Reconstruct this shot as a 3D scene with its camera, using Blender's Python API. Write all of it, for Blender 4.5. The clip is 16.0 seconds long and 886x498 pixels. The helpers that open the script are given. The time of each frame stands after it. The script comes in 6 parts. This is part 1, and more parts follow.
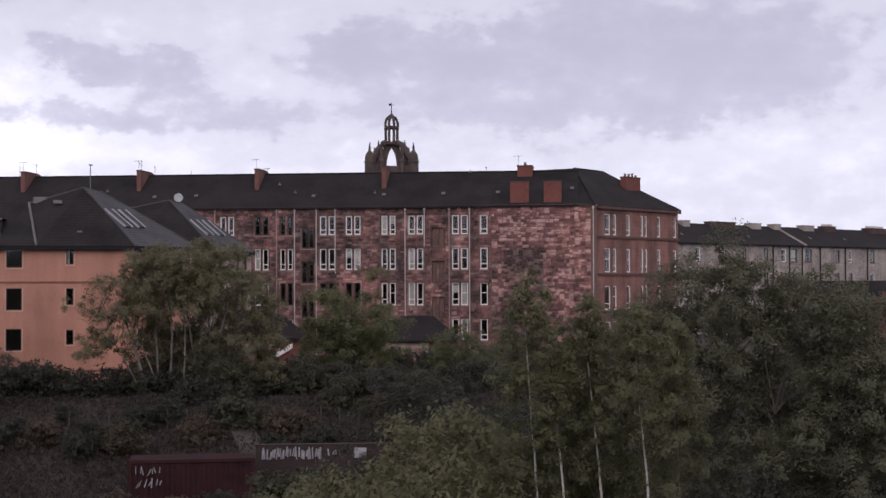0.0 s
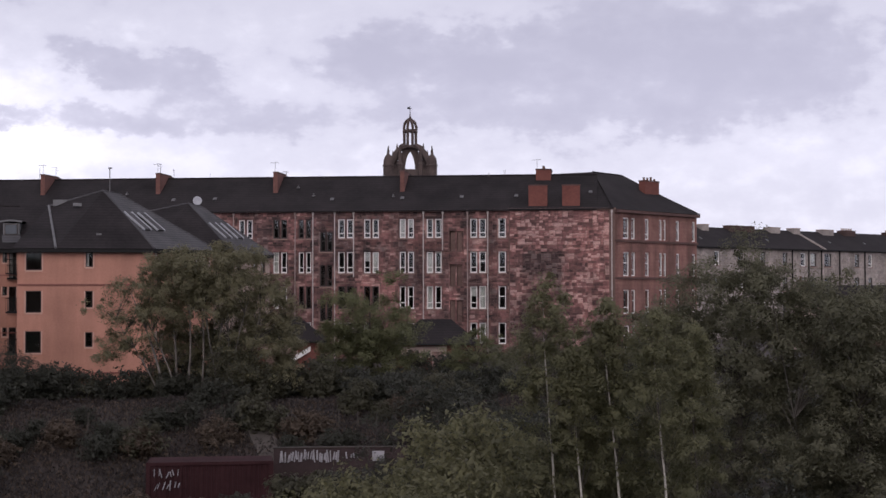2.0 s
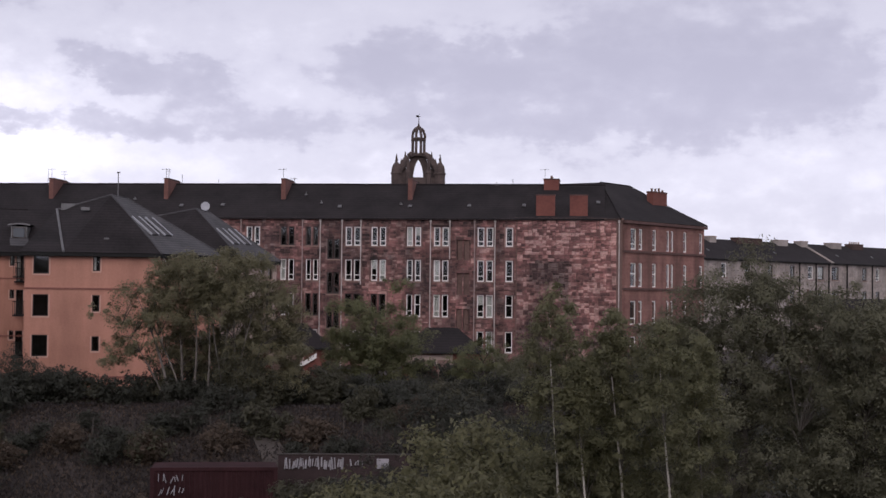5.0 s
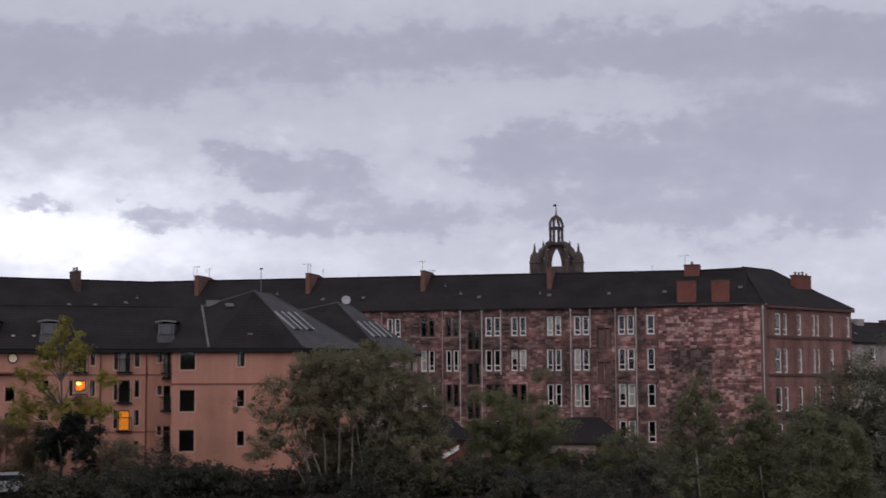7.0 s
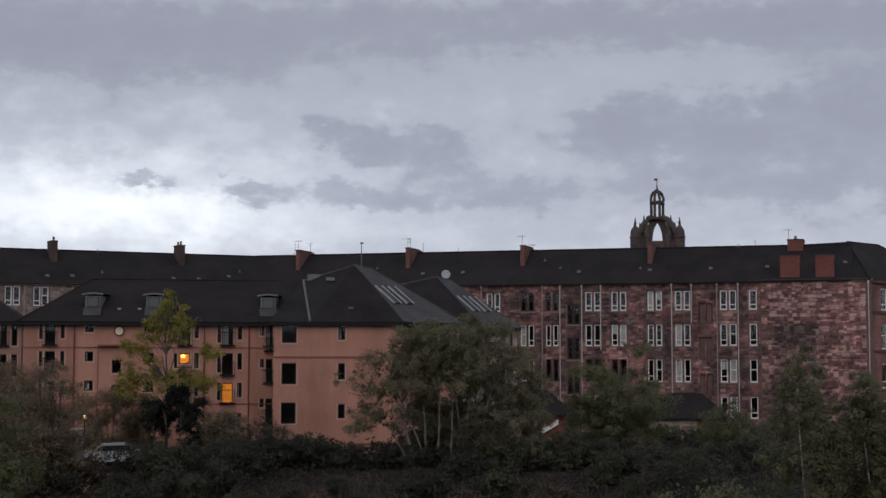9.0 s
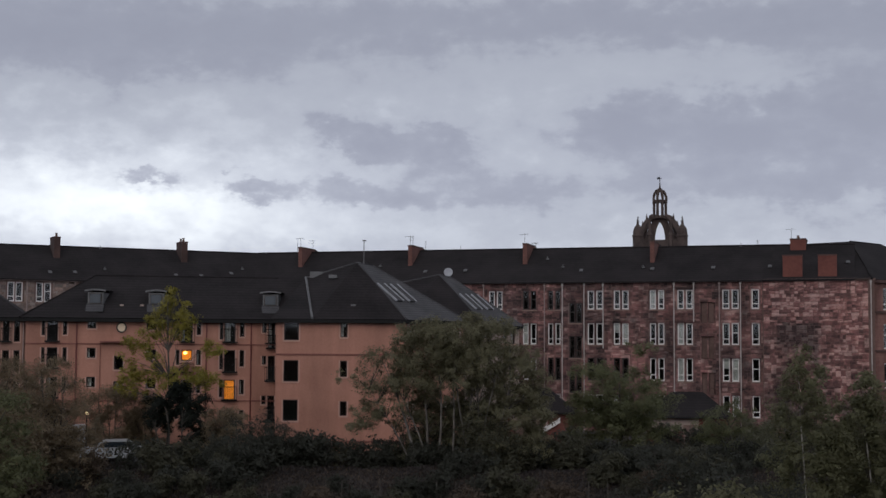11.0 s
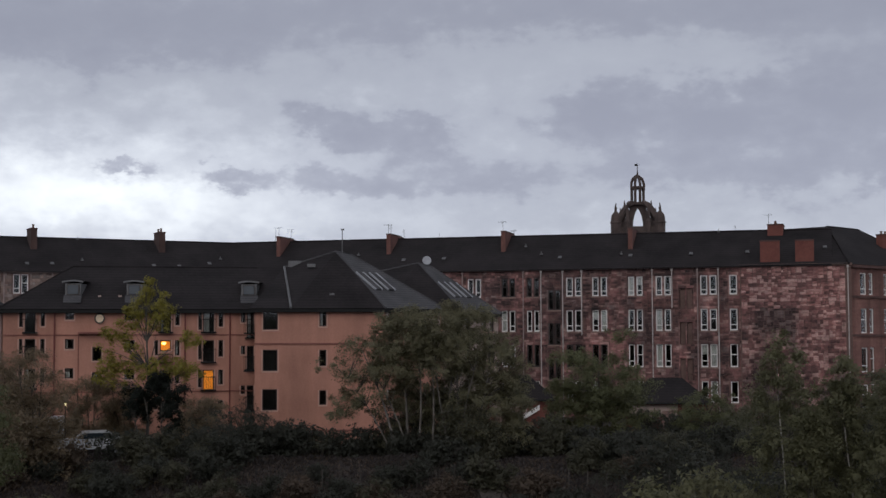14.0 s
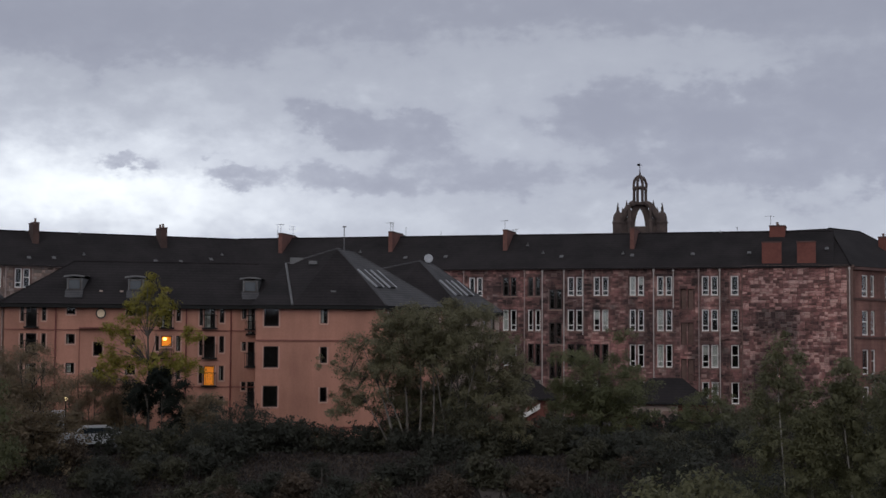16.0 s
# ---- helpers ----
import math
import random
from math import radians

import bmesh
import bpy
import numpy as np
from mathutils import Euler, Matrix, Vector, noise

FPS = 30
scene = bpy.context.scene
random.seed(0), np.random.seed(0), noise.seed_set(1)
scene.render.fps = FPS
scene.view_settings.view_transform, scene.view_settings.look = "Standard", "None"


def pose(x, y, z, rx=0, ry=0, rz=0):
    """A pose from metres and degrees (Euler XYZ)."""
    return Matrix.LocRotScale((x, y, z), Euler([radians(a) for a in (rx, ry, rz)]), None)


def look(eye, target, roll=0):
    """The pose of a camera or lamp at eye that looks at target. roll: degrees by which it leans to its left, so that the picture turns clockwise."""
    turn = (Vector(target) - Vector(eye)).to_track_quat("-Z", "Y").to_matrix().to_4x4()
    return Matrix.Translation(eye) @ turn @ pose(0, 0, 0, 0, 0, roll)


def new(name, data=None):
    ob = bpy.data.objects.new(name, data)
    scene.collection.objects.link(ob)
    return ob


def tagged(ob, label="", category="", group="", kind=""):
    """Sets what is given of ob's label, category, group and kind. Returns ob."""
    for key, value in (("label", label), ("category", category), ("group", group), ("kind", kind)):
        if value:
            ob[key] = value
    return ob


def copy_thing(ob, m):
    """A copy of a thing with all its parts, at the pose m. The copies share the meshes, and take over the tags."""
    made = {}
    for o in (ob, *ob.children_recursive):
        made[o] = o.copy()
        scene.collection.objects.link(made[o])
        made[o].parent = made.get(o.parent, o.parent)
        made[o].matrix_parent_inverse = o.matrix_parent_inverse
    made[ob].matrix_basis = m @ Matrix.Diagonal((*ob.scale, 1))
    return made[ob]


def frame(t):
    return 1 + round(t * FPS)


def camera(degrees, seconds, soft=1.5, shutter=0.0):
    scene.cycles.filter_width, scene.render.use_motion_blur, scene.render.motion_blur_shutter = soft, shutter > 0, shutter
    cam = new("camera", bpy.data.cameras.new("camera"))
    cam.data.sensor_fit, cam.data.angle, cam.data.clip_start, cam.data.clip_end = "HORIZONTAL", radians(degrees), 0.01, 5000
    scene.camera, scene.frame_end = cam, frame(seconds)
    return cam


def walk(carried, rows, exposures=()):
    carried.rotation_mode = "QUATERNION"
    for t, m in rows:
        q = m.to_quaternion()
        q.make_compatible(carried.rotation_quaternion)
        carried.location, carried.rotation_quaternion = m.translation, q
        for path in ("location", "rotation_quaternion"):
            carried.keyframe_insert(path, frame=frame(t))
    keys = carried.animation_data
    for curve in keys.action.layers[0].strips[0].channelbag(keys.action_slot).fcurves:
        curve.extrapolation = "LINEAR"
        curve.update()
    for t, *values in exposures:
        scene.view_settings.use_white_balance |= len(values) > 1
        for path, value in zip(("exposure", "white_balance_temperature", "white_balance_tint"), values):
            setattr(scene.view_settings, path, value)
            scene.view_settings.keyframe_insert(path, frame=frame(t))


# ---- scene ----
cam = camera(33.05, 16.0, soft=1.5, shutter=0.2)
EYE_Z = 10.0
# seconds, yaw to the right, pitch up, roll (degrees): a phone held at an upper window
TURNS = [
    (0.0, 0.000, 1.342, -0.225), (0.5, -0.597, 0.722, -0.083), (1.0, 0.235, 0.956, 0.120), (1.2, 0.09, 1.25, 0.08), (1.5, -0.485, 1.315, 0.011),
    (2.0, -0.701, 1.477, -0.083), (2.5, -0.385, 1.363, -0.334), (3.0, 0.171, 1.815, -0.221), (3.5, -0.435, 1.326, 0.219),
    (3.7, -0.557, 1.381, 0.359), (6.0, -1.337, 1.926, 0.388), (6.2, -1.65, 2.05, 0.25), (6.5, -3.390, 3.509, -0.046), (7.0, -6.324, 5.240, -0.296),
    (7.3, -8.28, 5.74, -0.36), (7.5, -9.091, 5.591, -0.454), (8.0, -11.034, 4.244, -0.695), (8.2, -11.27, 3.52, -0.52), (8.5, -11.238, 3.642, -0.319), (9.0, -10.160, 4.270, 0.037),
    (9.2, -10.032, 4.256, 0.093), (11.3, -10.271, 4.185, 0.305), (11.5, -10.113, 4.288, 0.318), (12.0, -9.816, 4.280, 0.250),
    (12.5, -9.815, 4.071, 0.044), (13.0, -9.689, 4.203, 0.042), (13.5, -9.469, 3.861, -0.230), (14.0, -9.427, 3.734, -0.222),
    (14.3, -9.66, 4.02, 0.0), (14.5, -10.307, 4.322, 0.169), (15.0, -10.375, 4.238, 0.250), (15.5, -9.764, 4.199, 0.275), (16.0, -9.495, 3.664, 0.327)]
walk(cam, [(t, pose(0, 0, EYE_Z, 90 + p, 0, -y) @ pose(0, 0, 0, 0, 0, r)) for t, y, p, r in TURNS],
     exposures=[(0.0, 0.13, 6380, 15), (3.5, 0.12, 6380, 15), (6.0, 0.08, 6380, 15), (6.5, -0.02, 6380, 13), (7.0, -0.28, 6300, 11), (7.5, -0.5, 6330, 10), (8.0, -0.5, 6250, 6),
                (9.0, -0.5, 6200, 5), (16.0, -0.5, 6200, 5)])


# ---------- sky and light ----------
def make_world():
    w = bpy.data.worlds.new("overcast_evening")
    scene.world = w
    w.use_nodes = True
    nt = w.node_tree
    nt.nodes.clear()
    N, L = nt.nodes.new, nt.links.new

    def val(sock, v):
        if isinstance(v, (int, float)):
            sock.default_value = v
        else:
            L(v, sock)

    def m(op, a, b=0.0, c=0.0):
        n = N("ShaderNodeMath")
        n.operation = op
        for s, v in zip(n.inputs, (a, b, c)):
            val(s, v)
        return n.outputs[0]

    def ramp(x, lo, hi, a, b):
        n = N("ShaderNodeMapRange")
        n.interpolation_type = "SMOOTHSTEP"
        for s, v in zip(n.inputs, (x, lo, hi, a, b)):
            val(s, v)
        return n.outputs[0]

    tc = N("ShaderNodeTexCoord")
    sep = N("ShaderNodeSeparateXYZ")
    L(tc.outputs["Generated"], sep.inputs[0])
    x, y, z = sep.outputs
    az = m("MULTIPLY", m("ARCTAN2", x, y), 57.2958)
    el = m("MULTIPLY", m("ARCSINE", z), 57.2958)
    comb = N("ShaderNodeCombineXYZ")
    L(m("MULTIPLY", az, 0.26), comb.inputs[0])
    L(m("MULTIPLY", el, 0.42), comb.inputs[1])

    def fbm(scale, detail, seed):
        n = N("ShaderNodeTexNoise")
        n.noise_dimensions = "3D"
        comb2 = N("ShaderNodeVectorMath")
        comb2.operation = "ADD"
        L(comb.outputs[0], comb2.inputs[0])
        comb2.inputs[1].default_value = (seed, seed * 0.7, seed * 1.3)
        L(comb2.outputs[0], n.inputs["Vector"])
        n.inputs["Scale"].default_value = scale
        n.inputs["Detail"].default_value = detail
        n.inputs["Roughness"].default_value = 0.55
        return n.outputs["Fac"]

    warp_a = m("ADD", m("SUBTRACT", fbm(1.1, 3, 3.1), 0.5), m("MULTIPLY", m("SUBTRACT", fbm(3.6, 5, 23.1), 0.5), 0.7))
    warp_e = m("ADD", m("SUBTRACT", fbm(1.1, 3, 9.4), 0.5), m("MULTIPLY", m("SUBTRACT", fbm(3.6, 5, 29.4), 0.5), 0.8))
    wa = m("ADD", az, m("MULTIPLY", m("ADD", warp_a, m("MULTIPLY", m("SUBTRACT", fbm(8.0, 2, 41.1), 0.5), 0.3)), 2.6))
    we = m("ADD", el, m("MULTIPLY", m("ADD", warp_e, m("MULTIPLY", m("SUBTRACT", fbm(8.0, 2, 47.4), 0.5), 0.35)), 2.0))

    def bank(a, e, ra, re, k):
        p = m("POWER", m("ABSOLUTE", m("DIVIDE", m("SUBTRACT", wa, a), ra)), 2)
        q = m("POWER", m("ABSOLUTE", m("DIVIDE", m("SUBTRACT", we, e), re)), 2)
        return m("MULTIPLY", m("EXPONENT", m("MULTIPLY", m("ADD", p, q), -1)), k)

    # cloud banks: bearing, height, half width, half height (degrees), density
    dark = None
    for b in ((-13.8, 8.5, 1.7, 0.75, 0.75), (-10.2, 8.0, 2.2, 0.8, 0.7), (-3.6, 8.9, 2.4, 1.2, 0.75), (0.6, 8.5, 3.0, 1.3, 0.7), (5.5, 9.2, 3.2, 1.5, 0.5),
              (11.5, 8.4, 4.0, 1.6, 0.5), (-21.4, 6.7, 1.3, 0.45, 0.7), (-17.8, 6.6, 1.5, 0.6, 0.72), (-14.0, 6.3, 2.6, 0.9, 0.55), (-9.0, 6.2, 4.0, 1.0, 0.5),
              (-1.0, 6.3, 5.0, 0.9, 0.4), (7.0, 6.4, 5.0, 0.9, 0.35), (-24.0, 12.0, 12, 1.9, 0.7), (-4.0, 12.8, 12, 1.3, 0.55), (12, 12.4, 10, 1.4, 0.5), (10, 8.4, 9, 3.6, 0.42)):
        v = bank(*b)
        dark = v if dark is None else m("ADD", dark, v)
    puff = m("SUBTRACT", fbm(2.2, 4, 17.0), 0.5)
    dark = m("ADD", dark, m("MULTIPLY", puff, ramp(el, 9.3, 11.5, 1.1, 0.5)))
    shade = m("ADD", m("MULTIPLY", ramp(dark, -0.2, 1.0, 0.0, 1.0), 0.65), m("MULTIPLY", ramp(dark, 0.28, 0.55, 0.0, 1.0), 0.35))
    glow = m("ADD", bank(-22.5, 5.8, 8.5, 1.7, 1.0), bank(13, 5.0, 6, 1.1, 0.10))
    glow = m("MULTIPLY", glow, m("SUBTRACT", 1.15, shade))
    glow = m("ADD", glow, m("MULTIPLY", ramp(dark, -0.2, 0.14, 1.0, 0.0), 0.12))
    level = ramp(el, 6.5, 12.5, 0.79, 0.70)
    level = m("MULTIPLY", level, m("SUBTRACT", 1.0, m("MULTIPLY", shade, 0.28)))
    level = m("ADD", level, m("MULTIPLY", glow, 0.64))
    # the broad sky behind the viewer, to the west
    back = m("MULTIPLY", ramp(y, 0.1, -0.6, 0.0, 1.0), ramp(z, 0.0, 0.15, 0.3, 1.0))
    level = m("ADD", level, m("MULTIPLY", back, 0.30))
    level = m("MULTIPLY", level, ramp(el, 16.0, 50.0, 1.0, 0.62))
    level = m("MULTIPLY", level, ramp(z, -0.02, 0.0, 0.25, 1.0))
    tint = N("ShaderNodeMix")
    tint.data_type = "RGBA"
    L(shade, tint.inputs["Factor"])
    tint.inputs["A"].default_value = (0.965, 0.965, 1.10, 1)
    tint.inputs["B"].default_value = (0.93, 0.925, 1.13, 1)
    warm = N("ShaderNodeMix")
    warm.data_type = "RGBA"
    L(m("MINIMUM", glow, 1.0), warm.inputs["Factor"])
    L(tint.outputs["Result"], warm.inputs["A"])
    warm.inputs["B"].default_value = (1.0, 0.99, 1.04, 1)
    cloud = N("ShaderNodeBackground")
    L(warm.outputs["Result"], cloud.inputs["Color"])
    L(level, cloud.inputs["Strength"])
    sky = N("ShaderNodeTexSky")
    sky.sky_type = "NISHITA"
    sky.sun_disc = False
    sky.sun_elevation, sky.sun_rotation = radians(32), radians(194)
    clear = N("ShaderNodeBackground")
    L(sky.outputs[0], clear.inputs["Color"])
    clear.inputs["Strength"].default_value = 0.05
    mix = N("ShaderNodeMixShader")
    mix.inputs[0].default_value = 0.95
    L(clear.outputs[0], mix.inputs[1])
    L(cloud.outputs[0], mix.inputs[2])
    out = N("ShaderNodeOutputWorld")
    L(mix.outputs[0], out.inputs[0])


make_world()
sun_data = bpy.data.lights.new("sun", "SUN")
sun_data.energy, sun_data.angle, sun_data.color = 0.95, radians(50), (1.0, 0.93, 0.86)
sun = new("sun", sun_data)
sun.matrix_world = look((2, -60, 78), (0, 60, 0))


# ---------- materials ----------
def mat(name, color, rough=0.8, metal=0.0, var=0.25, scale=1.5, fine=12.0, bump=0.2, island=0.0, obj=0.0, color2=None, spec=0.5, streak=0.0):
    """Principled surface with broad stains, fine grain and relief; island / obj vary it piece by piece."""
    mt = bpy.data.materials.new(name)
    mt.use_nodes = True
    nt = mt.node_tree
    N, L = nt.nodes.new, nt.links.new
    bs = nt.nodes["Principled BSDF"]
    bs.inputs["Roughness"].default_value = rough
    bs.inputs["Metallic"].default_value = metal
    bs.inputs["Specular IOR Level"].default_value = spec
    tc = N("ShaderNodeTexCoord")

    def noise_tex(s, d):
        n = N("ShaderNodeTexNoise")
        n.inputs["Scale"].default_value = s
        n.inputs["Detail"].default_value = d
        n.inputs["Roughness"].default_value = 0.6
        L(tc.outputs["Object"], n.inputs["Vector"])
        return n.outputs["Fac"]

    a, b = noise_tex(scale, 4), noise_tex(fine, 3)
    add = N("ShaderNodeMath")
    add.operation = "MULTIPLY_ADD"
    L(a, add.inputs[0])
    add.inputs[1].default_value = 0.65
    sc = N("ShaderNodeMath")
    sc.operation = "MULTIPLY"
    L(b, sc.inputs[0])
    sc.inputs[1].default_value = 0.35
    L(sc.outputs[0], add.inputs[2])
    fac = add.outputs[0]
    c2 = color2 or tuple(min(1, c * 1.5 + 0.01) for c in color)
    rp = N("ShaderNodeValToRGB")
    e = rp.color_ramp.elements
    e[0].position, e[1].position = 0.5 - 0.22, 0.5 + 0.22
    lo = tuple(c * (1 - var) for c in color)
    hi = tuple(c + (d - c) * min(1, var * 2) for c, d in zip(color, c2))
    e[0].color, e[1].color = (*lo, 1), (*hi, 1)
    L(fac, rp.inputs[0])
    col = rp.outputs[0]
    for amount, kind in ((island, "geo"), (obj, "obj")):
        if not amount:
            continue
        src = N("ShaderNodeNewGeometry").outputs["Random Per Island"] if kind == "geo" else N("ShaderNodeObjectInfo").outputs["Random"]
        mr = N("ShaderNodeMapRange")
        L(src, mr.inputs[0])
        mr.inputs[3].default_value, mr.inputs[4].default_value = 1 - amount, 1 + amount
        hs = N("ShaderNodeHueSaturation")
        L(mr.outputs[0], hs.inputs["Value"])
        mr2 = N("ShaderNodeMapRange")
        wn = N("ShaderNodeTexWhiteNoise")
        wn.noise_dimensions = "1D"
        L(src, wn.inputs["W"])
        L(wn.outputs[0], mr2.inputs[0])
        mr2.inputs[3].default_value, mr2.inputs[4].default_value = 1 - amount * 0.9, 1 + amount * 0.5
        L(mr2.outputs[0], hs.inputs["Saturation"])
        L(col, hs.inputs["Color"])
        col = hs.outputs[0]
    if streak:
        mp = N("ShaderNodeMapping")
        mp.inputs["Scale"].default_value = (0.55, 0.55, 0.09)
        L(tc.outputs["Object"], mp.inputs["Vector"])
        sn = N("ShaderNodeTexNoise")
        sn.inputs["Scale"].default_value, sn.inputs["Detail"].default_value = 1.0, 5
        L(mp.outputs[0], sn.inputs["Vector"])
        sr = N("ShaderNodeMapRange")
        L(sn.outputs["Fac"], sr.inputs[0])
        for s, v in zip(sr.inputs[1:5], (0.38, 0.60, 1 - streak, 1 + streak * 0.25)):
            s.default_value = v
        mu = N("ShaderNodeMix")
        mu.data_type, mu.blend_type = "RGBA", "MULTIPLY"
        mu.inputs["Factor"].default_value = 1.0
        L(col, mu.inputs["A"])
        L(sr.outputs[0], mu.inputs["B"])
        col = mu.outputs["Result"]
    L(col, bs.inputs["Base Color"])
    if bump:
        bp = N("ShaderNodeBump")
        bp.inputs["Strength"].default_value = bump
        bp.inputs["Distance"].default_value = 0.05
        L(fac, bp.inputs["Height"])
        L(bp.outputs[0], bs.inputs["Normal"])
    return mt


def glass(name):
    mt = bpy.data.materials.new(name)
    mt.use_nodes = True
    bs = mt.node_tree.nodes["Principled BSDF"]
    bs.inputs["Base Color"].default_value = (0.85, 0.9, 0.9, 1)
    bs.inputs["Roughness"].default_value = 0.04
    bs.inputs["Transmission Weight"].default_value = 1.0
    bs.inputs["IOR"].default_value = 1.45
    return mt


def glowing(name, color, strength):
    mt = mat(name, color, bump=0)
    bs = mt.node_tree.nodes["Principled BSDF"]
    bs.inputs["Emission Color"].default_value = (*color, 1)
    bs.inputs["Emission Strength"].default_value = strength
    return mt


def foliage(name, color, tip, var=0.14):
    mt = mat(name, color, rough=0.65, var=0.3, scale=0.35, fine=2.5, bump=0, island=var, color2=tip, spec=0.3)
    bs = mt.node_tree.nodes["Principled BSDF"]
    nt = mt.node_tree
    tr = nt.nodes.new("ShaderNodeBsdfTranslucent")
    mx = nt.nodes.new("ShaderNodeMixShader")
    mx.inputs[0].default_value = 0.5
    nt.links.new(bs.inputs["Base Color"].links[0].from_socket, tr.inputs["Color"])
    nt.links.new(bs.outputs[0], mx.inputs[1])
    nt.links.new(tr.outputs[0], mx.inputs[2])
    nt.links.new(mx.outputs[0], nt.nodes["Material Output"].inputs[0])
    return mt




def rubble(name, per_object, pale=0.86):
    """Blocks of mixed quarry stone: sooty, red, and some washed pale, in drifts along the courses, under broad grime."""
    mt = mat(name, (0.62, 0.61, 0.60), 0.95, var=0.5, scale=0.6, fine=5, bump=0.8, color2=(1.12, 1.04, 1.0), streak=0.0 if per_object else 0.4)
    nt = mt.node_tree
    N, L = nt.nodes.new, nt.links.new
    bs = nt.nodes["Principled BSDF"]
    geo = N("ShaderNodeNewGeometry")
    rnd = N("ShaderNodeObjectInfo").outputs["Random"] if per_object else geo.outputs["Random Per Island"]

    def drift(size, scale, detail, lo, hi):
        mp = N("ShaderNodeMapping")
        mp.inputs["Scale"].default_value = size
        L(geo.outputs["Position"], mp.inputs["Vector"])
        nz = N("ShaderNodeTexNoise")
        nz.inputs["Scale"].default_value, nz.inputs["Detail"].default_value, nz.inputs["Roughness"].default_value = scale, detail, 0.62
        L(mp.outputs[0], nz.inputs["Vector"])
        mr = N("ShaderNodeMapRange")
        L(nz.outputs["Fac"], mr.inputs[0])
        mr.inputs[1].default_value, mr.inputs[2].default_value = lo, hi
        return mr.outputs[0]

    both = N("ShaderNodeMath")
    both.operation = "MULTIPLY_ADD"
    L(rnd, both.inputs[0])
    both.inputs[1].default_value = 0.55
    half = N("ShaderNodeMath")
    half.operation = "MULTIPLY"
    L(drift((0.7, 0.7, 1.3), 1.0, 6, 0.34, 0.66), half.inputs[0])
    half.inputs[1].default_value = 0.45
    L(half.outputs[0], both.inputs[2])
    rp = N("ShaderNodeValToRGB")
    e = rp.color_ramp.elements
    e[0].position, e[1].position = 0.08, 1.0
    e[0].color, e[1].color = (0.085, 0.052, 0.050, 1), (0.68, 0.48, 0.44, 1)
    for p, c in ((0.30, (0.194, 0.106, 0.104)), (0.50, (0.316, 0.166, 0.160)), (pale - 0.14, (0.40, 0.222, 0.212)), (pale, (0.61, 0.41, 0.385))):
        e.new(p).color = (*c, 1)
    L(both.outputs[0], rp.inputs[0])
    mx = N("ShaderNodeMix")
    mx.data_type, mx.blend_type = "RGBA", "MULTIPLY"
    mx.inputs["Factor"].default_value = 1.0
    L(rp.outputs[0], mx.inputs["A"])
    L(bs.inputs["Base Color"].links[0].from_socket, mx.inputs["B"])
    # broad grime: weathered bays and washed ones
    gr = N("ShaderNodeValToRGB")
    g = gr.color_ramp.elements
    g[0].color, g[1].color = ((0.80, 0.78, 0.78, 1) if per_object else (0.36, 0.40, 0.41, 1)), (1.08, 1.0, 0.97, 1)
    L(drift((0.4, 0.4, 0.28), 1.0, 5, 0.40, 0.60), gr.inputs[0])
    m2 = N("ShaderNodeMix")
    m2.data_type, m2.blend_type = "RGBA", "MULTIPLY"
    m2.inputs["Factor"].default_value = 1.0
    L(mx.outputs["Result"], m2.inputs["A"])
    L(gr.outputs[0], m2.inputs["B"])
    L(m2.outputs["Result"], bs.inputs["Base Color"])
    return mt


def coursed(mt, spacing, depth):
    """Courses of slates or tiles, too fine to pick apart: bands of tone and relief up the slope."""
    nt = mt.node_tree
    bs = nt.nodes["Principled BSDF"]
    tc = nt.nodes.new("ShaderNodeTexCoord")
    wv = nt.nodes.new("ShaderNodeTexWave")
    wv.wave_type, wv.bands_direction, wv.wave_profile = "BANDS", "Z", "SAW"
    wv.inputs["Scale"].default_value = 0.314 / spacing
    wv.inputs["Distortion"].default_value = 0.6
    wv.inputs["Detail"].default_value = 2
    wv.inputs["Detail Scale"].default_value = 3
    nt.links.new(tc.outputs["Object"], wv.inputs["Vector"])
    rp = nt.nodes.new("ShaderNodeValToRGB")
    e = rp.color_ramp.elements
    e[0].color, e[1].color = (1 - depth,) * 3 + (1,), (1 + depth,) * 3 + (1,)
    nt.links.new(wv.outputs["Fac"], rp.inputs[0])
    mx = nt.nodes.new("ShaderNodeMix")
    mx.data_type, mx.blend_type = "RGBA", "MULTIPLY"
    mx.inputs["Factor"].default_value = 1.0
    nt.links.new(bs.inputs["Base Color"].links[0].from_socket, mx.inputs["A"])
    nt.links.new(rp.outputs[0], mx.inputs["B"])
    nt.links.new(mx.outputs["Result"], bs.inputs["Base Color"])
    return mt


SANDSTONE = rubble("rough_rubble_stone", False, 0.80)
GABLE_STONE = rubble("gable_rubble_stone", True, 0.72)
GABLE_LOW = rubble("gable_rubble_stone_joined", False, 0.70)
MORTAR = mat("sandstone_backing", (0.13, 0.078, 0.066), 0.95, var=0.4, scale=0.3, fine=4, bump=0.4)
RED_ASHLAR = mat("red_ashlar", (0.235, 0.100, 0.083), 0.9, var=0.45, scale=0.8, fine=5, bump=0.3, color2=(0.30, 0.155, 0.125), streak=0.4)
DRESSED = mat("dressed_sandstone", (0.19, 0.115, 0.095), 0.9, var=0.4, scale=1, fine=6, bump=0.3, color2=(0.30, 0.20, 0.17))
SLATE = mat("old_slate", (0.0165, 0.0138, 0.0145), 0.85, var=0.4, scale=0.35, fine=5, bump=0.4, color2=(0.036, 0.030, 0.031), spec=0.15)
coursed(SLATE, 0.2, 0.2)
